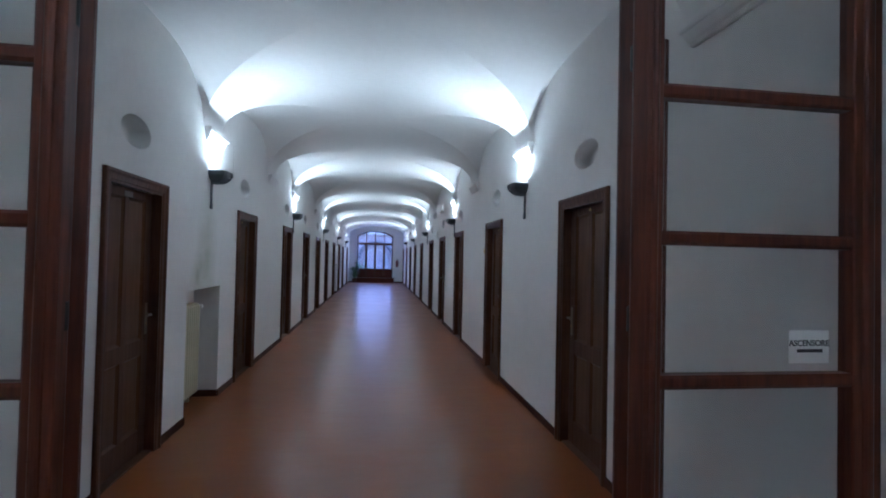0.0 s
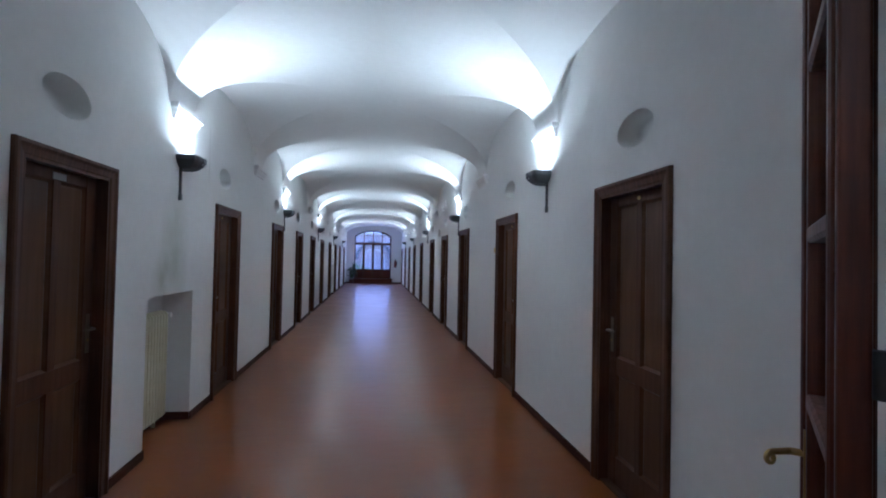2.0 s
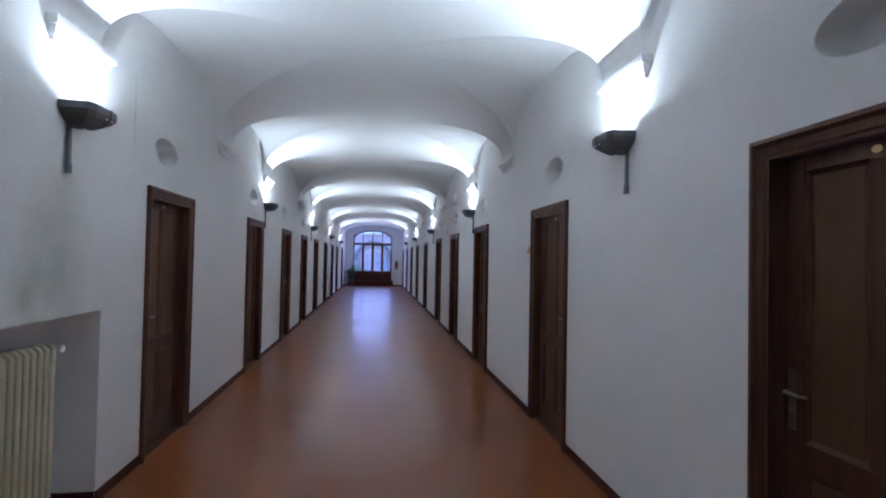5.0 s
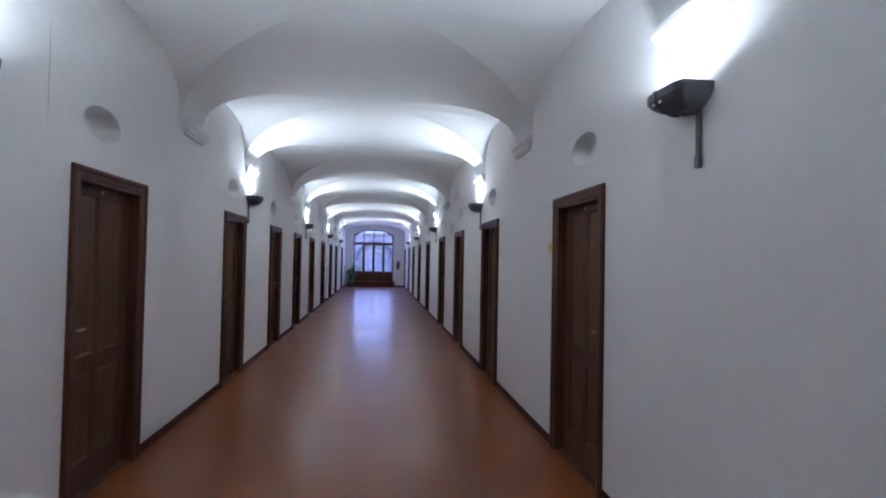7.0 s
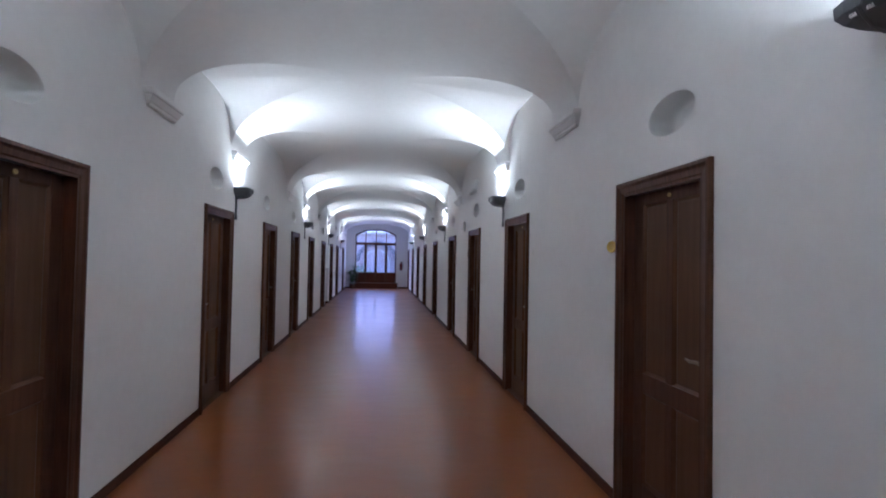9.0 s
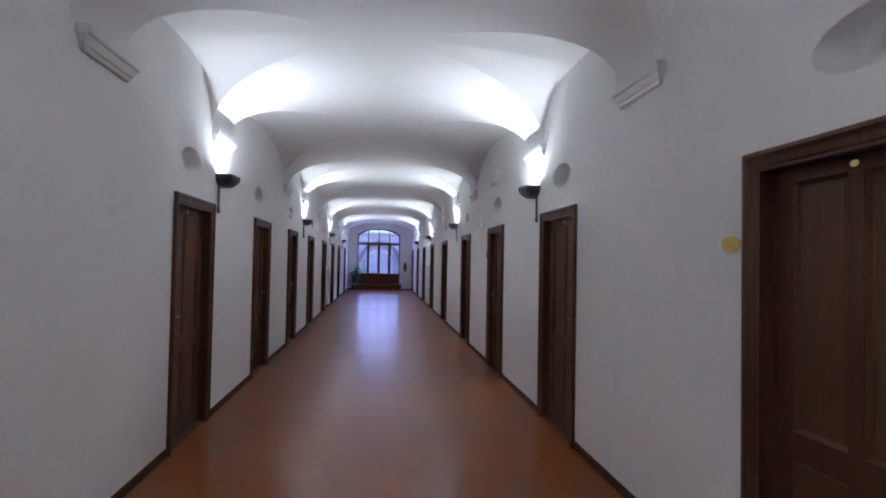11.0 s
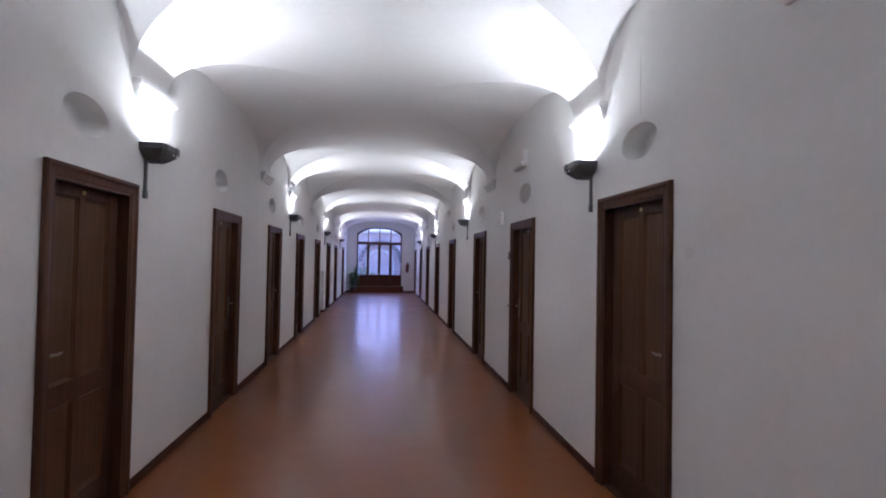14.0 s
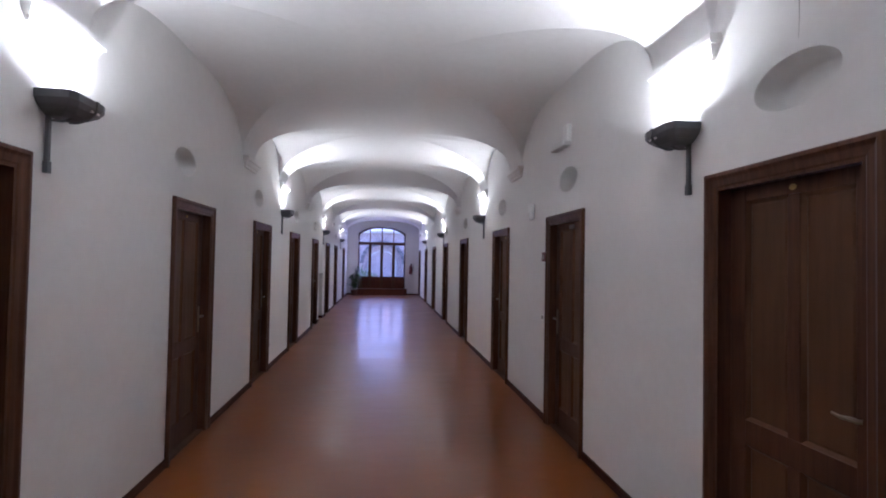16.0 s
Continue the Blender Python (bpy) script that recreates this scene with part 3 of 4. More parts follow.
# ---- end window ----
def end_window():
    win = tagged(new("window_1"), "tall arched French window with dark wooden frame and lower panels", "window", kind="structure")
    y0, y1 = END + 0.12, END + 0.19
    x0, x1 = WIN_X0, WIN_X1
    w = (x1 - x0) / 4
    tr0, tr1, low = 2.44, 2.58, 0.88
    for x in (x0, x1 - 0.07):
        part("window_frame", boxed(x, x + 0.07, y0, y1, 0, arch_top(x + 0.035) - 0.0), DARKWOOD, win)
    bm = bmesh.new()
    n = 24
    top, bot = [], []
    for k in range(n + 1):
        x = x0 + (x1 - x0) * k / n
        xi = x0 + 0.07 + (x1 - x0 - 0.14) * k / n
        top.append((x, arch_top(x) + 0.01))
        bot.append((xi, arch_top(x) - 0.07))
    prism(bm, top + bot[::-1], y0 - 0.002, y1 + 0.002)
    part("window_arch", bm, DARKWOOD, win)
    part("transom", boxed(x0 + 0.07, x1 - 0.07, y0 - 0.01, y1 + 0.01, tr0, tr1, bevel=0.004), DARKWOOD, win)
    for k in (1, 2, 3):
        x = x0 + w * k
        part("glazing_bar", boxed(x - 0.03, x + 0.03, y0 + 0.005, y1 - 0.005, tr1, arch_top(x) - 0.06), DARKWOOD, win)
        part("mullion", boxed(x - 0.068, x + 0.068, y0, y1, 0, tr0), DARKWOOD, win)
    for k in range(4):
        a, b = x0 + w * k + (0.07 if k == 0 else 0.068), x0 + w * (k + 1) - (0.07 if k == 3 else 0.068)
        part("lower_panel", boxed(a, b, y0 + 0.01, y1 - 0.01, 0.0, low, bevel=0.004), MAHOGANY, win)
        pane = part("pane", boxed(a, b, y0 + 0.03, y0 + 0.034, low, tr0), GLASS, win)
        pane.visible_shadow = False
        bm = bmesh.new()
        xs = [a + (b - a) * i / 8 for i in range(9)]
        prism(bm, [(x, tr1) for x in xs] + [(x, arch_top(x) - 0.06) for x in xs[::-1]], y0 + 0.03, y0 + 0.034)
        pane = part("pane", bm, GLASS, win)
        pane.visible_shadow = False


end_window()


# ---- low step before the window, plant, extinguisher ----
def window_step():
    st = thing("wooden_step", "reddish-brown wooden step in front of the window", "step")
    part("tread", boxed(-1.26, 1.2, END - 0.36, END - 0.002, 0.26, 0.295, bevel=0.006), MAHOGANY, st)
    part("riser", boxed(-1.23, 1.17, END - 0.33, END - 0.004, GROUND, 0.259, bevel=0.004), MAHOGANY, st)


window_step()


def potted_plant(x, y, height, count, seed, label):
    rng = random.Random(seed)
    pl = thing("potted_plant", label, "plant")
    bm = bmesh.new()
    prof = [(0.10, 0.0), (0.13, 0.02), (0.16, 0.22), (0.175, 0.225), (0.175, 0.26), (0.15, 0.26), (0.145, 0.235)]
    n = 20
    rings = [[bm.verts.new((r * math.cos(2 * math.pi * k / n), r * math.sin(2 * math.pi * k / n), z)) for k in range(n)] for r, z in prof]
    for a, b in zip(rings, rings[1:]):
        for k in range(n):
            bm.faces.new((a[k], a[(k + 1) % n], b[(k + 1) % n], b[k]))
    bm.faces.new(rings[0])
    part("pot", bm, TERRA, pl, smooth=True)
    bm = bmesh.new()
    bm.faces.new([bm.verts.new((0.146 * math.cos(2 * math.pi * k / n), 0.146 * math.sin(2 * math.pi * k / n), 0.235)) for k in range(n)])
    part("soil", bm, SOIL, pl)
    stems, leaves = bmesh.new(), bmesh.new()
    for s in range(7):
        a0 = rng.uniform(0, 6.28)
        top = Vector((0.16 * math.cos(a0), 0.16 * math.sin(a0), height * rng.uniform(0.7, 1.0)))
        base = Vector((0.04 * math.cos(a0), 0.04 * math.sin(a0), 0.22))
        tube(stems, [base, base.lerp(top, 0.5) + Vector((0, 0, 0.05)), top], [0.008, 0.006, 0.003], 6)
        for _ in range(count):
            f = rng.uniform(0.15, 1.0)
            p = base.lerp(top, f)
            a, up, ln = rng.uniform(0, 6.28), rng.uniform(-0.3, 0.9), rng.uniform(0.16, 0.32)
            d = Vector((math.cos(a), math.sin(a), up)).normalized()
            side = d.cross(Vector((0, 0, 1))).normalized()
            nrm = side.cross(d)
            pts = [(0.0, 0.004, 0), (0.3, 0.026, 0.012), (0.65, 0.030, 0.0), (1.0, 0.002, -0.08)]
            rows = []
            for t, w, drop in pts:
                c = p + d * ln * t + nrm * drop
                rows.append((leaves.verts.new(c - side * w), leaves.verts.new(c + nrm * -0.006), leaves.verts.new(c + side * w)))
            for r0, r1 in zip(rows, rows[1:]):
                leaves.faces.new((r0[0], r0[1], r1[1], r1[0]))
                leaves.faces.new((r0[1], r0[2], r1[2], r1[1]))
    part("stems", stems, LEAF, pl)
    part("foliage", leaves, LEAF, pl, "long narrow green leaves")
    pl.matrix_basis = pose(x, y, GROUND)


potted_plant(-1.36, END - 0.45, 1.32, 34, 4, "leafy green plant in a terracotta pot beside the window")


def extinguisher(x, z):
    ex = thing("fire_extinguisher", "red fire extinguisher hung on the end wall", "fire extinguisher")
    bm = bmesh.new()
    n = 18
    prof = [(0.06, 0.0), (0.078, 0.012), (0.08, 0.03), (0.08, 0.36), (0.068, 0.40), (0.035, 0.43), (0.02, 0.435), (0.02, 0.46)]
    rings = [[bm.verts.new((r * math.cos(2 * math.pi * k / n), -0.09 + r * math.sin(2 * math.pi * k / n), h)) for k in range(n)] for r, h in prof]
    for a, b in zip(rings, rings[1:]):
        for k in range(n):
            bm.faces.new((a[k], a[(k + 1) % n], b[(k + 1) % n], b[k]))
    bm.faces.new(rings[0])
    bm.faces.new(rings[-1])
    part("cylinder", bm, RED, ex, smooth=True)
    part("valve", boxed(-0.02, 0.05, -0.11, -0.07, 0.46, 0.51, bevel=0.005), BLACK, ex)
    bm = bmesh.new()
    tube(bm, [(0.045, -0.09, 0.48), (0.10, -0.09, 0.45), (0.11, -0.10, 0.30), (0.10, -0.10, 0.12)], 0.010, 8)
    part("hose", bm, BLACK, ex, smooth=True)
    part("bracket", boxed(-0.085, 0.085, -0.012, 0.0, 0.28, 0.31, bevel=0.002), IRON, ex)
    ex.matrix_basis = pose(x, END, z)


extinguisher(1.36, 1.02)


# ---- radiators in the niches ----
def radiator(y0, y1, top):
    rad = thing("radiator", "cream column radiator standing in a wall niche", "radiator", group="corridor radiators")
    pitch = 0.058
    n = int((y1 - y0) / pitch)
    xb, xf, zb = -HALF - 0.255, -HALF - 0.135, 0.085
    bm = bmesh.new()
    outline = [(xb, zb + 0.02), (xb + 0.03, zb), (xf - 0.03, zb), (xf, zb + 0.025), (xf, top - 0.03), (xf - 0.03, top), (xb + 0.03, top), (xb, top - 0.02)]
    prism(bm, outline, 0.0, pitch - 0.020)
    bmesh.ops.bevel(bm, geom=bm.edges[:], offset=0.009, segments=3, affect="EDGES", profile=0.5)
    bmesh.ops.recalc_face_normals(bm, faces=bm.faces[:])
    me = bpy.data.meshes.new("column")
    bm.to_mesh(me)
    bm.free()
    for p in me.polygons:
        p.use_smooth = True
    me.set_sharp_from_angle(angle=radians(40))
    me.materials.append(CREAM)
    for k in range(n):
        c = new("column", me)
        c.parent = rad
        c.location = (0, y0 + k * pitch, 0)
    xm = (xb + xf) / 2
    for z in (zb + 0.05, top - 0.05):
        part("header_pipe", tube(bmesh.new(), [(xm, y0 + 0.005, z), (xm, y0 + n * pitch, z)], 0.018, 10), CREAM, rad)
    ye = y0 + n * pitch
    bm = bmesh.new()
    tube(bm, [(xm, ye - 0.01, top - 0.05), (xm, ye + 0.05, top - 0.05)], 0.012, 10)
    tube(bm, [(xm, ye + 0.05, top - 0.05), (xm, ye + 0.05, top - 0.05 - 0.001), (xm - 0.10, ye + 0.05, top - 0.05)], 0.010, 10)
    part("valve_pipe", bm, NICKEL, rad)
    bm = bmesh.new()
    tube(bm, [(xm - 0.005, ye + 0.05, top - 0.05), (xm + 0.055, ye + 0.05, top - 0.05), (xm + 0.06, ye + 0.05, top - 0.05)], [0.024, 0.024, 0.018], 14)
    part("valve_knob", bm, WHITE, rad, "white plastic valve knob", True)
    for k in (0, n - 1):
        part("foot", boxed(xb + 0.006, xb + 0.036, y0 + k * pitch + 0.008, y0 + k * pitch + 0.028, GROUND, zb + 0.03), CREAM, rad)


radiator(5.06, 5.78, 1.085)
radiator(21.62, 22.28, 1.1)


# ---- glazed partition with two open leaves ----
BARS = [0.37, 0.82, 1.276, 1.737, 2.212]


def stile(bm, x0, x1, y0, y1, z0, z1):
    """A stile with a rounded bead along its middle on both faces."""
    box(bm, x0, x1, y0, y1, z0, z1, 0.006)
    xm, r = (x0 + x1) / 2, (x1 - x0) * 0.2
    for y in (y0, y1):
        s = 1 if y == y1 else -1
        a = [bm.verts.new((xm + r * math.cos(k * math.pi / 6), y + s * 0.011 * math.sin(k * math.pi / 6), z0 + 0.002)) for k in range(7)]
        b = [bm.verts.new((v.co.x, v.co.y, z1 - 0.002)) for v in a]
        for k in range(6):
            bm.faces.new((a[k], a[k + 1], b[k + 1], b[k]))
        bm.faces.new(a)
        bm.faces.new(b)
    return bm


def glazing(parent, x0, x1, yc, top, bars=BARS):
    """Bars, panes and a solid foot panel between two stiles."""
    part("foot_panel", boxed(x0, x1, yc - 0.014, yc + 0.014, GROUND + 0.02, bars[0] - 0.047, bevel=0.004), MAHOGANY, parent)
    for z in bars:
        bm = bmesh.new()
        prof = [(-0.020, z - 0.046), (0.020, z - 0.046), (0.027, z - 0.036), (0.027, z - 0.010), (0.020, z), (-0.020, z), (-0.027, z - 0.010), (-0.027, z - 0.036)]
        a = [bm.verts.new((x0 - 0.004, yc + d, h)) for d, h in prof]
        b = [bm.verts.new((x1 + 0.004, yc + d, h)) for d, h in prof]
        for k in range(8):
            bm.faces.new((a[k], a[(k + 1) % 8], b[(k + 1) % 8], b[k]))
        bm.faces.new(a)
        bm.faces.new(b)
        part("glazing_bar", bm, MAHOGANY, parent)
    for z0, z1 in zip(bars, bars[1:] + [top + 0.046]):
        pane = part("pane", boxed(x0 - 0.003, x1 + 0.003, yc - 0.002, yc + 0.002, z0 - 0.003, z1 - 0.043), GLASS, parent)
        pane.visible_shadow = False


def partition():
    p = tagged(new("glazed_partition"), "mahogany glazed partition across the corridor with side lights", "partition", kind="structure")
    y0, y1, top = PART_Y - 0.03, PART_Y + 0.03, 2.66
    for x0, x1 in ((1.637, HALF - 0.003), (-0.878, -0.798), (-HALF + 0.003, -1.62)):
        part("stile", stile(bmesh.new(), x0, x1, y0, y1, GROUND, 2.66), MAHOGANY, p)
    # rebated jamb on the hinge side
    bm = stile(bmesh.new(), 0.886, 0.945, y0, y1, GROUND, 2.66)
    box(bm, 0.842, 0.888, y0 + 0.001, y0 + 0.016, GROUND, 2.66, 0.004)
    part("stile", bm, MAHOGANY, p)
    part("head_rail", boxed(-HALF + 0.003, HALF - 0.003, y0 - 0.005, y1 + 0.005, 2.66, 2.78, bevel=0.008), MAHOGANY, p)
    glazing(p, 0.945, 1.637, PART_Y, top)
    glazing(p, -1.62, -0.878, PART_Y, top, BARS[:-1] + [2.183])
    # glazed lunette above the head rail
    bm = bmesh.new()
    n = 24
    xs = [-HALF + 0.01 + (2 * HALF - 0.02) * k / n for k in range(n + 1)]
    arch = [(x, SPRING + RISE * (1 - min(1 - (1 - (abs(x) / HALF) ** 2.1) ** 0.52, 0.22)) - 0.03) for x in xs]
    prism(bm, [(x, 2.78) for x in xs] + arch[::-1], PART_Y - 0.003, PART_Y + 0.003)
    pane = part("pane", bm, GLASS, p)
    pane.visible_shadow = False
    for x in (-0.87, 0.0, 0.87):
        part("glazing_bar", boxed(x - 0.02, x + 0.02, PART_Y - 0.02, PART_Y + 0.02, 2.78, 3.3), MAHOGANY, p)


partition()


def leaf_handle(parent, x, side):
    """Plate and curled lever on the leaf's face at y = side * 0.025."""
    y = side * 0.025
    a, b = sorted((y, y + side * 0.005))
    h = part("handle", boxed(x - 0.018, x + 0.018, a, b, 0.97, 1.17, bevel=0.002), BRASS, parent, "aged brass lever handle with curled end")
    bm = bmesh.new()
    ux, uy = -0.72, side * 0.69
    fx, fy = x, y + side * 0.034
    pts = [(x, y, 1.10), (fx, fy, 1.10)] + [(fx + ux * q, fy + uy * q, 1.10 + 0.05 * q) for q in (0.012, 0.035, 0.06)]
    sizes = [0.010, 0.010, 0.010, 0.0095, 0.009]
    # scrolled end, turning down and back on itself
    for k in range(14):
        a, r = math.pi / 2 + k * math.pi / 6, 0.017 - 0.0008 * k
        q, z = 0.064 - r * math.cos(a), 1.103 - 0.017 + r * math.sin(a)
        q = 0.064 + 0.004 + (q - 0.064)
        pts.append((fx + ux * q, fy + uy * q, z))
        sizes.append(0.0085 - 0.0002 * k)
    tube(bm, pts, sizes, 10)
    part("lever", bm, BRASS, h, smooth=True)


def open_leaf(hinge_x, turn, mirrored):
    """A glazed leaf from its hinge edge along x; mirrored for the other hand."""
    lf = thing("glazed_door_leaf", "mahogany glazed door leaf standing open", "door", group="partition door leaves")
    w, top = 0.70, 2.62
    part("stile", stile(bmesh.new(), 0.02, 0.10, -0.025, 0.025, GROUND + 0.01, top), MAHOGANY, lf)
    part("stile", stile(bmesh.new(), w - 0.10, w, -0.025, 0.025, GROUND + 0.01, top), MAHOGANY, lf)
    part("top_rail", boxed(0.10, w - 0.10, -0.02, 0.02, top - 0.10, top, bevel=0.004), MAHOGANY, lf)
    part("bottom_rail", boxed(0.10, w - 0.10, -0.02, 0.02, GROUND + 0.01, GROUND + 0.12, bevel=0.004), MAHOGANY, lf)
    glazing(lf, 0.10, w - 0.10, 0.0, top - 0.10)
    if mirrored:
        leaf_handle(lf, w - 0.06, 1)
    for z in (0.35, 1.45, 2.3):
        bm = bmesh.new()
        tube(bm, [(-0.010, -0.031 if mirrored else 0.031, z - 0.04), (-0.010, -0.031 if mirrored else 0.031, z + 0.04)], 0.013, 12)
        box(bm, -0.006, 0.045, *((-0.030, -0.0255) if mirrored else (0.0255, 0.030)), z - 0.036, z + 0.036)
        part("hinge", bm, BLACK, lf, "black iron hinge", True)
    lf.matrix_basis = pose(hinge_x, PART_Y + 0.045, 0, 0, 0, turn)


open_leaf(0.85, 90 - 41, True)
open_leaf(-0.79, 90 + 40, False)


def notice():
    s = thing("paper_notice", "white paper notice pointing to the lift, fixed on glass", "sign")
    x0, x1, z0, z1, y = 1.418, 1.569, 1.308, 1.418, PART_Y - 0.005
    part("sheet", boxed(x0, x1, y, y + 0.0015, z0, z1), PAPER, s)
    cu = bpy.data.curves.new("lettering", "FONT")
    cu.body, cu.size, cu.align_x = "ASCENSORE", 0.0275, "CENTER"
    cu.extrude, cu.offset = 0.0003, 0.0007
    tmp = bpy.data.objects.new("lettering", cu)
    scene.collection.objects.link(tmp)
    me = bpy.data.meshes.new_from_object(tmp.evaluated_get(bpy.context.evaluated_depsgraph_get()))
    bpy.data.objects.remove(tmp)
    me.materials.clear()
    me.materials.append(INK)
    t = new("lettering", me)
    t.parent, t.matrix_basis = s, pose((x0 + x1) / 2, y - 0.0006, z0 + 0.058, 90, 0, 0)
    bm = bmesh.new()
    prism(bm, [(x0 + 0.03, z0 + 0.036), (x1 - 0.025, z0 + 0.036), (x1 - 0.025, z0 + 0.047), (x0 + 0.03, z0 + 0.047)], y - 0.0012, y - 0.0004)
    part("bar", bm, INK, s)


notice()


# ---- small things on the walls ----
def oval_plaque(y, z):
    p = thing("oval_plaque", "yellow oval enamel plaque on the wall", "plaque")
    bm = bmesh.new()
    n = 28
    lv = [(0.0, 1.0), (0.006, 1.0), (0.010, 0.93), (0.008, 0.86)]
    rings = [[bm.verts.new((-d, f * 0.066 * math.cos(2 * math.pi * k / n), f * 0.042 * math.sin(2 * math.pi * k / n))) for k in range(n)] for d, f in lv]
    for a, b in zip(rings, rings[1:]):
        for k in range(n):
            bm.faces.new((a[k], a[(k + 1) % n], b[(k + 1) % n], b[k]))
    bm.faces.new(rings[-1])
    part("plate", bm, YELLOW, p, smooth=True)
    for dz, w in ((0.014, 0.030), (0.0, 0.040), (-0.014, 0.030)):
        part("text_line", boxed(-0.0092, -0.0078, -w, w, dz - 0.003, dz + 0.003), BRASS, p)
    p.matrix_basis = pose(HALF, y, z)


oval_plaque(7.55, 1.767)


DIFFUSER = material("dull_diffuser", (0.78, 0.78, 0.76), 0.5)


def emergency_light(y, z):
    e = thing("emergency_light", "white plastic emergency light box on the wall", "emergency light")
    part("housing", boxed(-0.05, 0, -0.19, -0.08, -0.06, 0.11, bevel=0.008), WHITE, e)
    part("diffuser", boxed(-0.085, -0.002, -0.185, 0.17, -0.10, -0.035, bevel=0.014), DIFFUSER, e, "dull translucent diffuser")
    e.matrix_basis = pose(HALF, y, z)


emergency_light(12.63, 2.94)


def alarm_box(y, z):
    e = thing("alarm_sounder", "small white plastic alarm unit on the wall", "alarm")
    part("housing", boxed(-0.055, 0, -0.06, 0.06, -0.10, 0.10, bevel=0.022), WHITE, e)
    part("grille", boxed(-0.064, -0.055, -0.04, 0.04, -0.06, -0.01, bevel=0.003), DIFFUSER, e)
    e.matrix_basis = pose(HALF, y, z)


alarm_box(13.6, 2.31)


def switch_plate(side, y, z, w, h, label, name="light_switch", mat=WHITE):
    s = thing(name, label, {"light_switch": "switch", "wall_socket": "socket"}.get(name, "fire alarm"))
    part("plate", boxed(-0.010, 0, -w / 2, w / 2, -h / 2, h / 2, bevel=0.003), mat, s)
    part("rocker" if mat == WHITE else "press_panel", boxed(-0.014, -0.008, -w / 5, w / 5, -h / 4, h / 4, bevel=0.002), GREYPLATE, s)
    s.matrix_basis = pose(side * HALF, y, z, 0, 0, 0 if side > 0 else 180)


switch_plate(1, 13.2, 1.10, 0.12, 0.08, "pale plastic light switch on the wall by a door")
switch_plate(1, 13.2, 1.77, 0.10, 0.10, "small dull red call point on the wall by a door", "fire_call_point", RED)
switch_plate(-1, 15.78, 0.36, 0.12, 0.08, "white plastic socket low on the wall", "wall_socket")


PATCH = plaster("old_patch", (0.82, 0.815, 0.80), (0.78, 0.775, 0.76))


def wall_patch(y, z):
    bm = bmesh.new()
    bm.faces.new([bm.verts.new((HALF - 0.001, y + 0.045 * math.cos(k * math.pi / 10), z + 0.035 * math.sin(k * math.pi / 10))) for k in range(20)])
    tagged(part("trim_patch", bm, PATCH), "faint round plaster patch on the wall", "wall patch", kind="structure")


wall_patch(9.349, 1.758)


def hairline(side, y, z0, z1):
    """A hairline crack in the plaster, slightly wandering."""
    rng = random.Random(int(y * 100))
    bm = bmesh.new()
    n, prev = 14, None
    x = side * (HALF - 0.0008)
    for k in range(n + 1):
        z = z0 + (z1 - z0) * k / n
        dy, w = rng.uniform(-0.004, 0.004), 0.0022 * math.sin(math.pi * (k + 0.4) / (n + 0.8)) + 0.0006
        row = (bm.verts.new((x, y + dy - w, z)), bm.verts.new((x, y + dy + w, z)))
        if prev:
            bm.faces.new((prev[0], prev[1], row[1], row[0]))
        prev = row
    tagged(part("trim_crack", bm, GREYPLATE), "hairline crack in the white wall plaster", "crack", kind="structure")


hairline(-1, 6.325, 2.38, 3.0)
hairline(1, 9.88, 2.70, 3.15)


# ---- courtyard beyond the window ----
# reddened brick: part of the daylight's violet cast sits in its colour
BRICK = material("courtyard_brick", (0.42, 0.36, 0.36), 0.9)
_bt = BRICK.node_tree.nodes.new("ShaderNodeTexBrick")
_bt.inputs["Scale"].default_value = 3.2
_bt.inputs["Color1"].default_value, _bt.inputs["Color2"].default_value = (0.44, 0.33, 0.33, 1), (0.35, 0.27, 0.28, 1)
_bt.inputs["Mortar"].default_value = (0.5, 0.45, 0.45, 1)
_bc, _bm = BRICK.node_tree.nodes.new("ShaderNodeTexCoord"), BRICK.node_tree.nodes.new("ShaderNodeMapping")
_bm.inputs["Rotation"].default_value = (radians(90), 0, 0)
BRICK.node_tree.links.new(_bc.outputs["Object"], _bm.inputs["Vector"])
BRICK.node_tree.links.new(_bm.outputs["Vector"], _bt.inputs["Vector"])
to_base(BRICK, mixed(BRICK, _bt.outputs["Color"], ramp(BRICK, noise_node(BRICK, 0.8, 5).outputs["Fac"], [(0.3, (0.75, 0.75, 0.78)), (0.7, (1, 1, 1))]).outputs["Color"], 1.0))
STONE = plaster("pale_stone", (0.60, 0.58, 0.56), (0.45, 0.43, 0.42))
TILE = plaster("roof_tile", (0.78, 0.72, 0.72), (0.42, 0.37, 0.37))
ARCHSTONE = plaster("arch_stone", (0.19, 0.17, 0.18), (0.12, 0.11, 0.12))
GRASS = plaster("courtyard_gravel", (0.40, 0.40, 0.38), (0.28, 0.29, 0.26))
HEDGE = material("hedge_green", (0.07, 0.12, 0.06), 0.7)

bm = bmesh.new()
bm.faces.new([bm.verts.new(p) for p in ((-900, END + THICK, -0.2), (900, END + THICK, -0.2), (900, 1500, -0.2), (-900, 1500, -0.2))])
tagged(part("ground", bm, GRASS), "grey gravel courtyard ground", "ground", kind="structure")

FY = 42.0


def arch_outline(cx, r, spring, foot, n=18):
    return [(cx - r, foot)] + [(cx - r * math.cos(math.pi * k / n), spring + r * math.sin(math.pi * k / n)) for k in range(n + 1)] + [(cx + r, foot)]


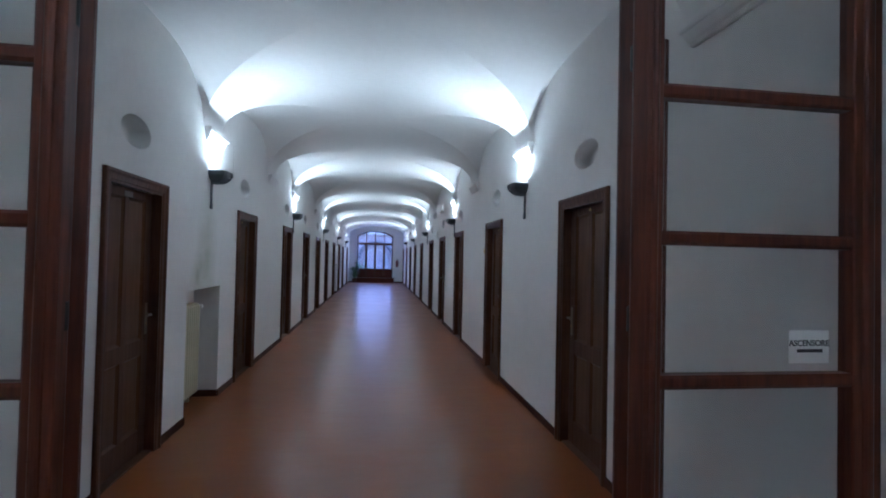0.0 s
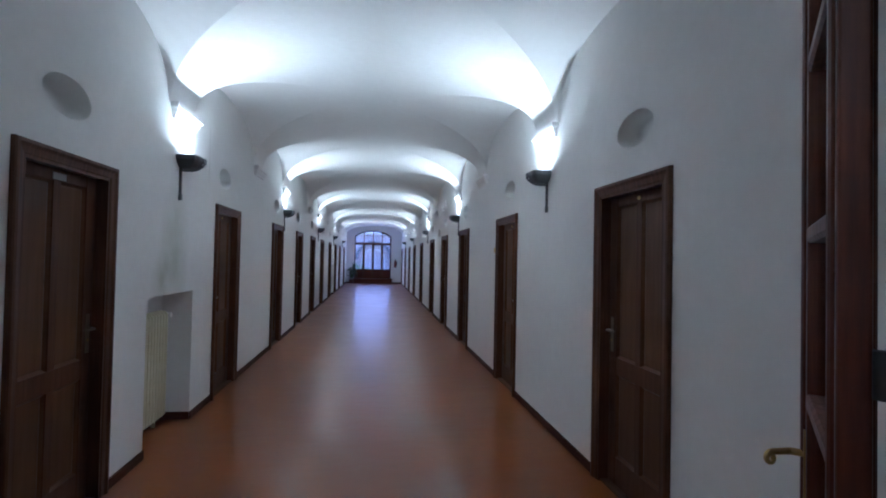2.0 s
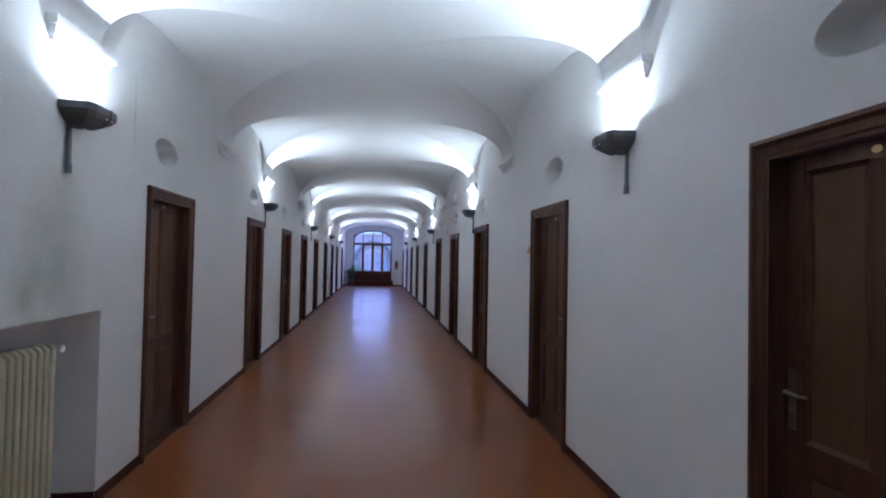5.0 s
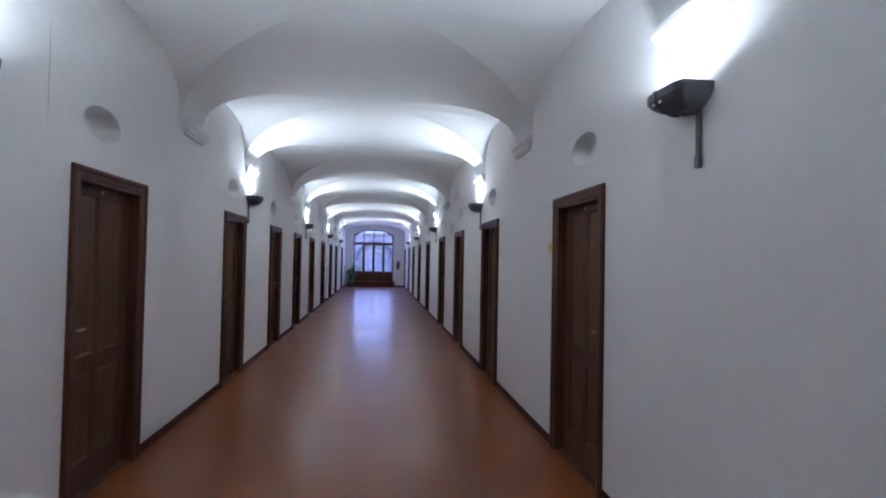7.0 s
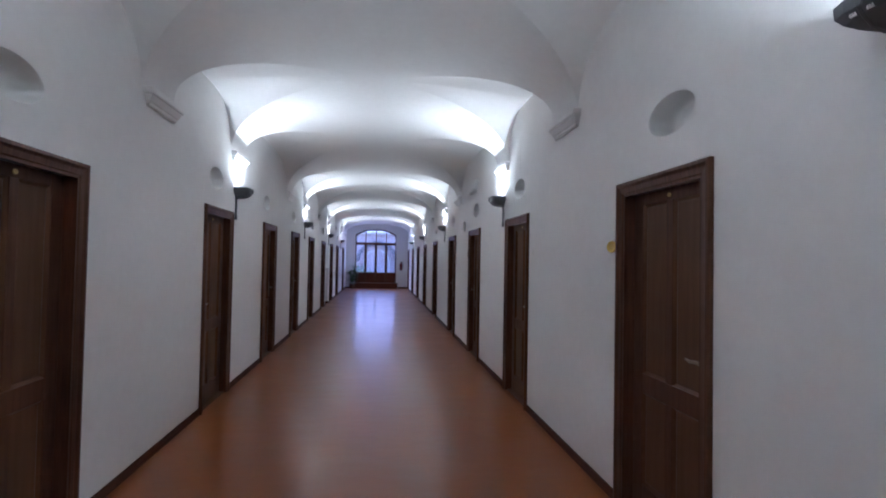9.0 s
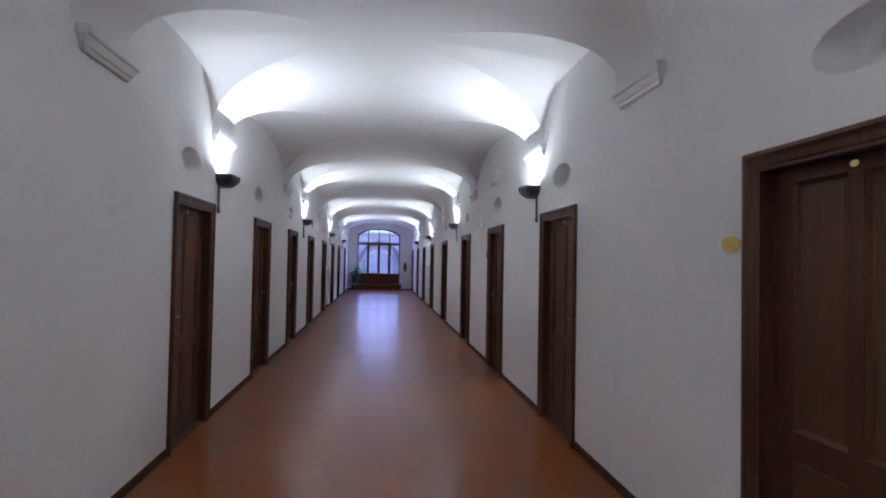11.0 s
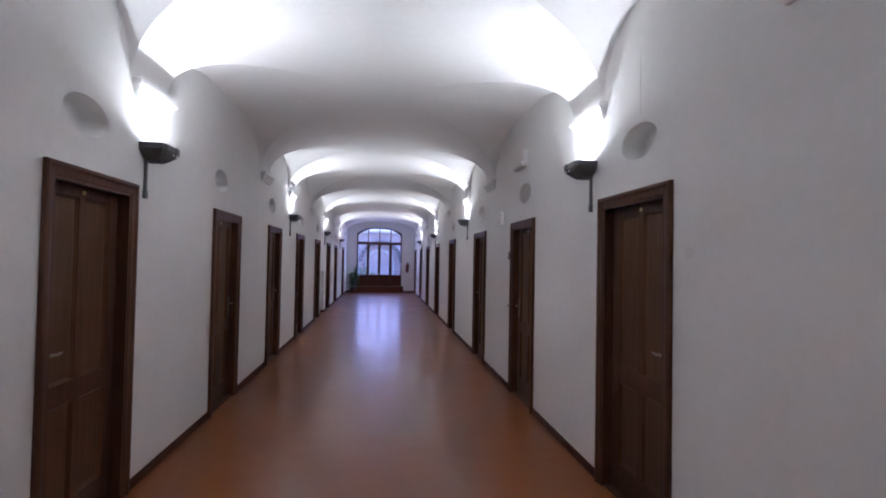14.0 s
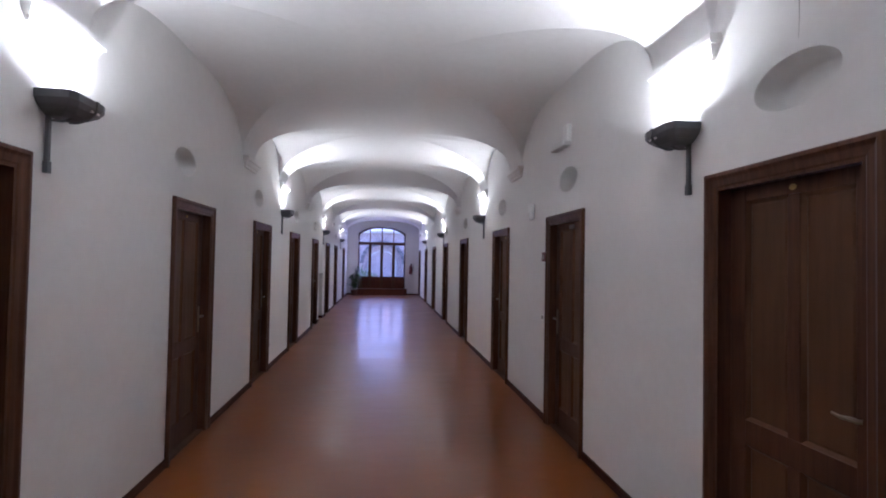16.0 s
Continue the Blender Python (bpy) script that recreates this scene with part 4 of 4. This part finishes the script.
def facade():
    f = thing("courtyard_building", "brick courtyard building with a blind arch and tiled roof", "building")
    cx, r, spring = -0.02, 1.35, 1.45
    # wall with the arch cut out of it
    bm = bmesh.new()
    out = arch_outline(cx, r, spring, -0.2)
    front = [bm.verts.new((x, FY, z)) for x, z in out]
    inner = [bm.verts.new((x, FY + 0.45, z)) for x, z in out]
    x0, x1, top = -14.0, 14.0, 3.62
    for a, b in zip(range(len(out) - 1), range(1, len(out))):
        bm.faces.new((front[a], front[b], inner[b], inner[a]))
    bm.faces.new(inner)
    for xa, pa in ((x0, 0), (x1, len(out) - 1)):
        bm.faces.new([bm.verts.new(p) for p in ((xa, FY, -0.2), (out[pa][0], FY, -0.2), (out[pa][0], FY, top), (xa, FY, top))])
    for (xa, za), (xb, zb) in zip(out[1:-1], out[2:-1]):
        bm.faces.new([bm.verts.new(p) for p in ((xa, FY, za), (xb, FY, zb), (xb, FY, top), (xa, FY, top))])
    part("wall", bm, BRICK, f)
    for k in range(15):
        a0, a1 = math.pi * (k + 0.04) / 15, math.pi * (k + 0.96) / 15
        prof = [(cx - q * math.cos(a), spring + q * math.sin(a)) for q, a in ((r - 0.02, a0), (r + 0.24, a0), (r + 0.24, a1), (r - 0.02, a1))]
        part("arch_stone", prism(bmesh.new(), prof, FY - 0.05, FY + 0.1), ARCHSTONE, f)
    part("inner_arch", prism(bmesh.new(), arch_outline(cx - 0.05, 1.02, 1.38, -0.2), FY + 0.40, FY + 0.448), STONE, f, "pale inner arch panel")
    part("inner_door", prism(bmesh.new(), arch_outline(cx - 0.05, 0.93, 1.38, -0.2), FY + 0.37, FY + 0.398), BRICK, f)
    part("cornice", boxed(x0, x1, FY - 0.3, FY, 3.55, 3.68, bevel=0.02), STONE, f)
    bm = bmesh.new()
    rows = 10
    for k in range(rows):
        y, z = FY - 0.4 + k * 0.30, 3.70 + k * 0.14
        vs = [bm.verts.new(p) for p in ((x0, y, z), (x1, y, z), (x1, y + 0.36, z + 0.168), (x0, y + 0.36, z + 0.168), (x0, y, z - 0.05), (x1, y, z - 0.05))]
        bm.faces.new((vs[0], vs[1], vs[2], vs[3]))
        bm.faces.new((vs[0], vs[1], vs[5], vs[4]))
    part("roof", bm, TILE, f)


facade()


def shrub(x, y, h, seed):
    rng = random.Random(seed)
    s = thing("shrub", "low green shrub in the courtyard", "shrub", group="courtyard shrubs")
    bm = bmesh.new()
    for _ in range(260):
        a, q, z = rng.uniform(0, 6.28), h * 0.6 * math.sqrt(rng.random()), h * rng.random()
        c = Vector((q * math.cos(a), q * math.sin(a), z))
        u = Vector((rng.uniform(-1, 1), rng.uniform(-1, 1), rng.uniform(-1, 1))).normalized()
        v = u.orthogonal().normalized()
        l = rng.uniform(0.05, 0.11)
        bm.faces.new([bm.verts.new(c + d) for d in (-u * l, v * l * 0.5, u * l, -v * l * 0.5)])
    part("crown", bm, HEDGE, s)
    bm = bmesh.new()
    tube(bm, [(0, 0, 0), (0.02, 0, h * 0.5), (0.0, 0.03, h * 0.8)], [0.03, 0.02, 0.008], 7)
    part("trunk", bm, SOIL, s)
    s.matrix_basis = pose(x, y, -0.2)


shrub(-1.7, 41.2, 1.5, 1)
shrub(2.3, 41.0, 1.7, 2)
shrub(-0.9, 40.6, 1.0, 3)
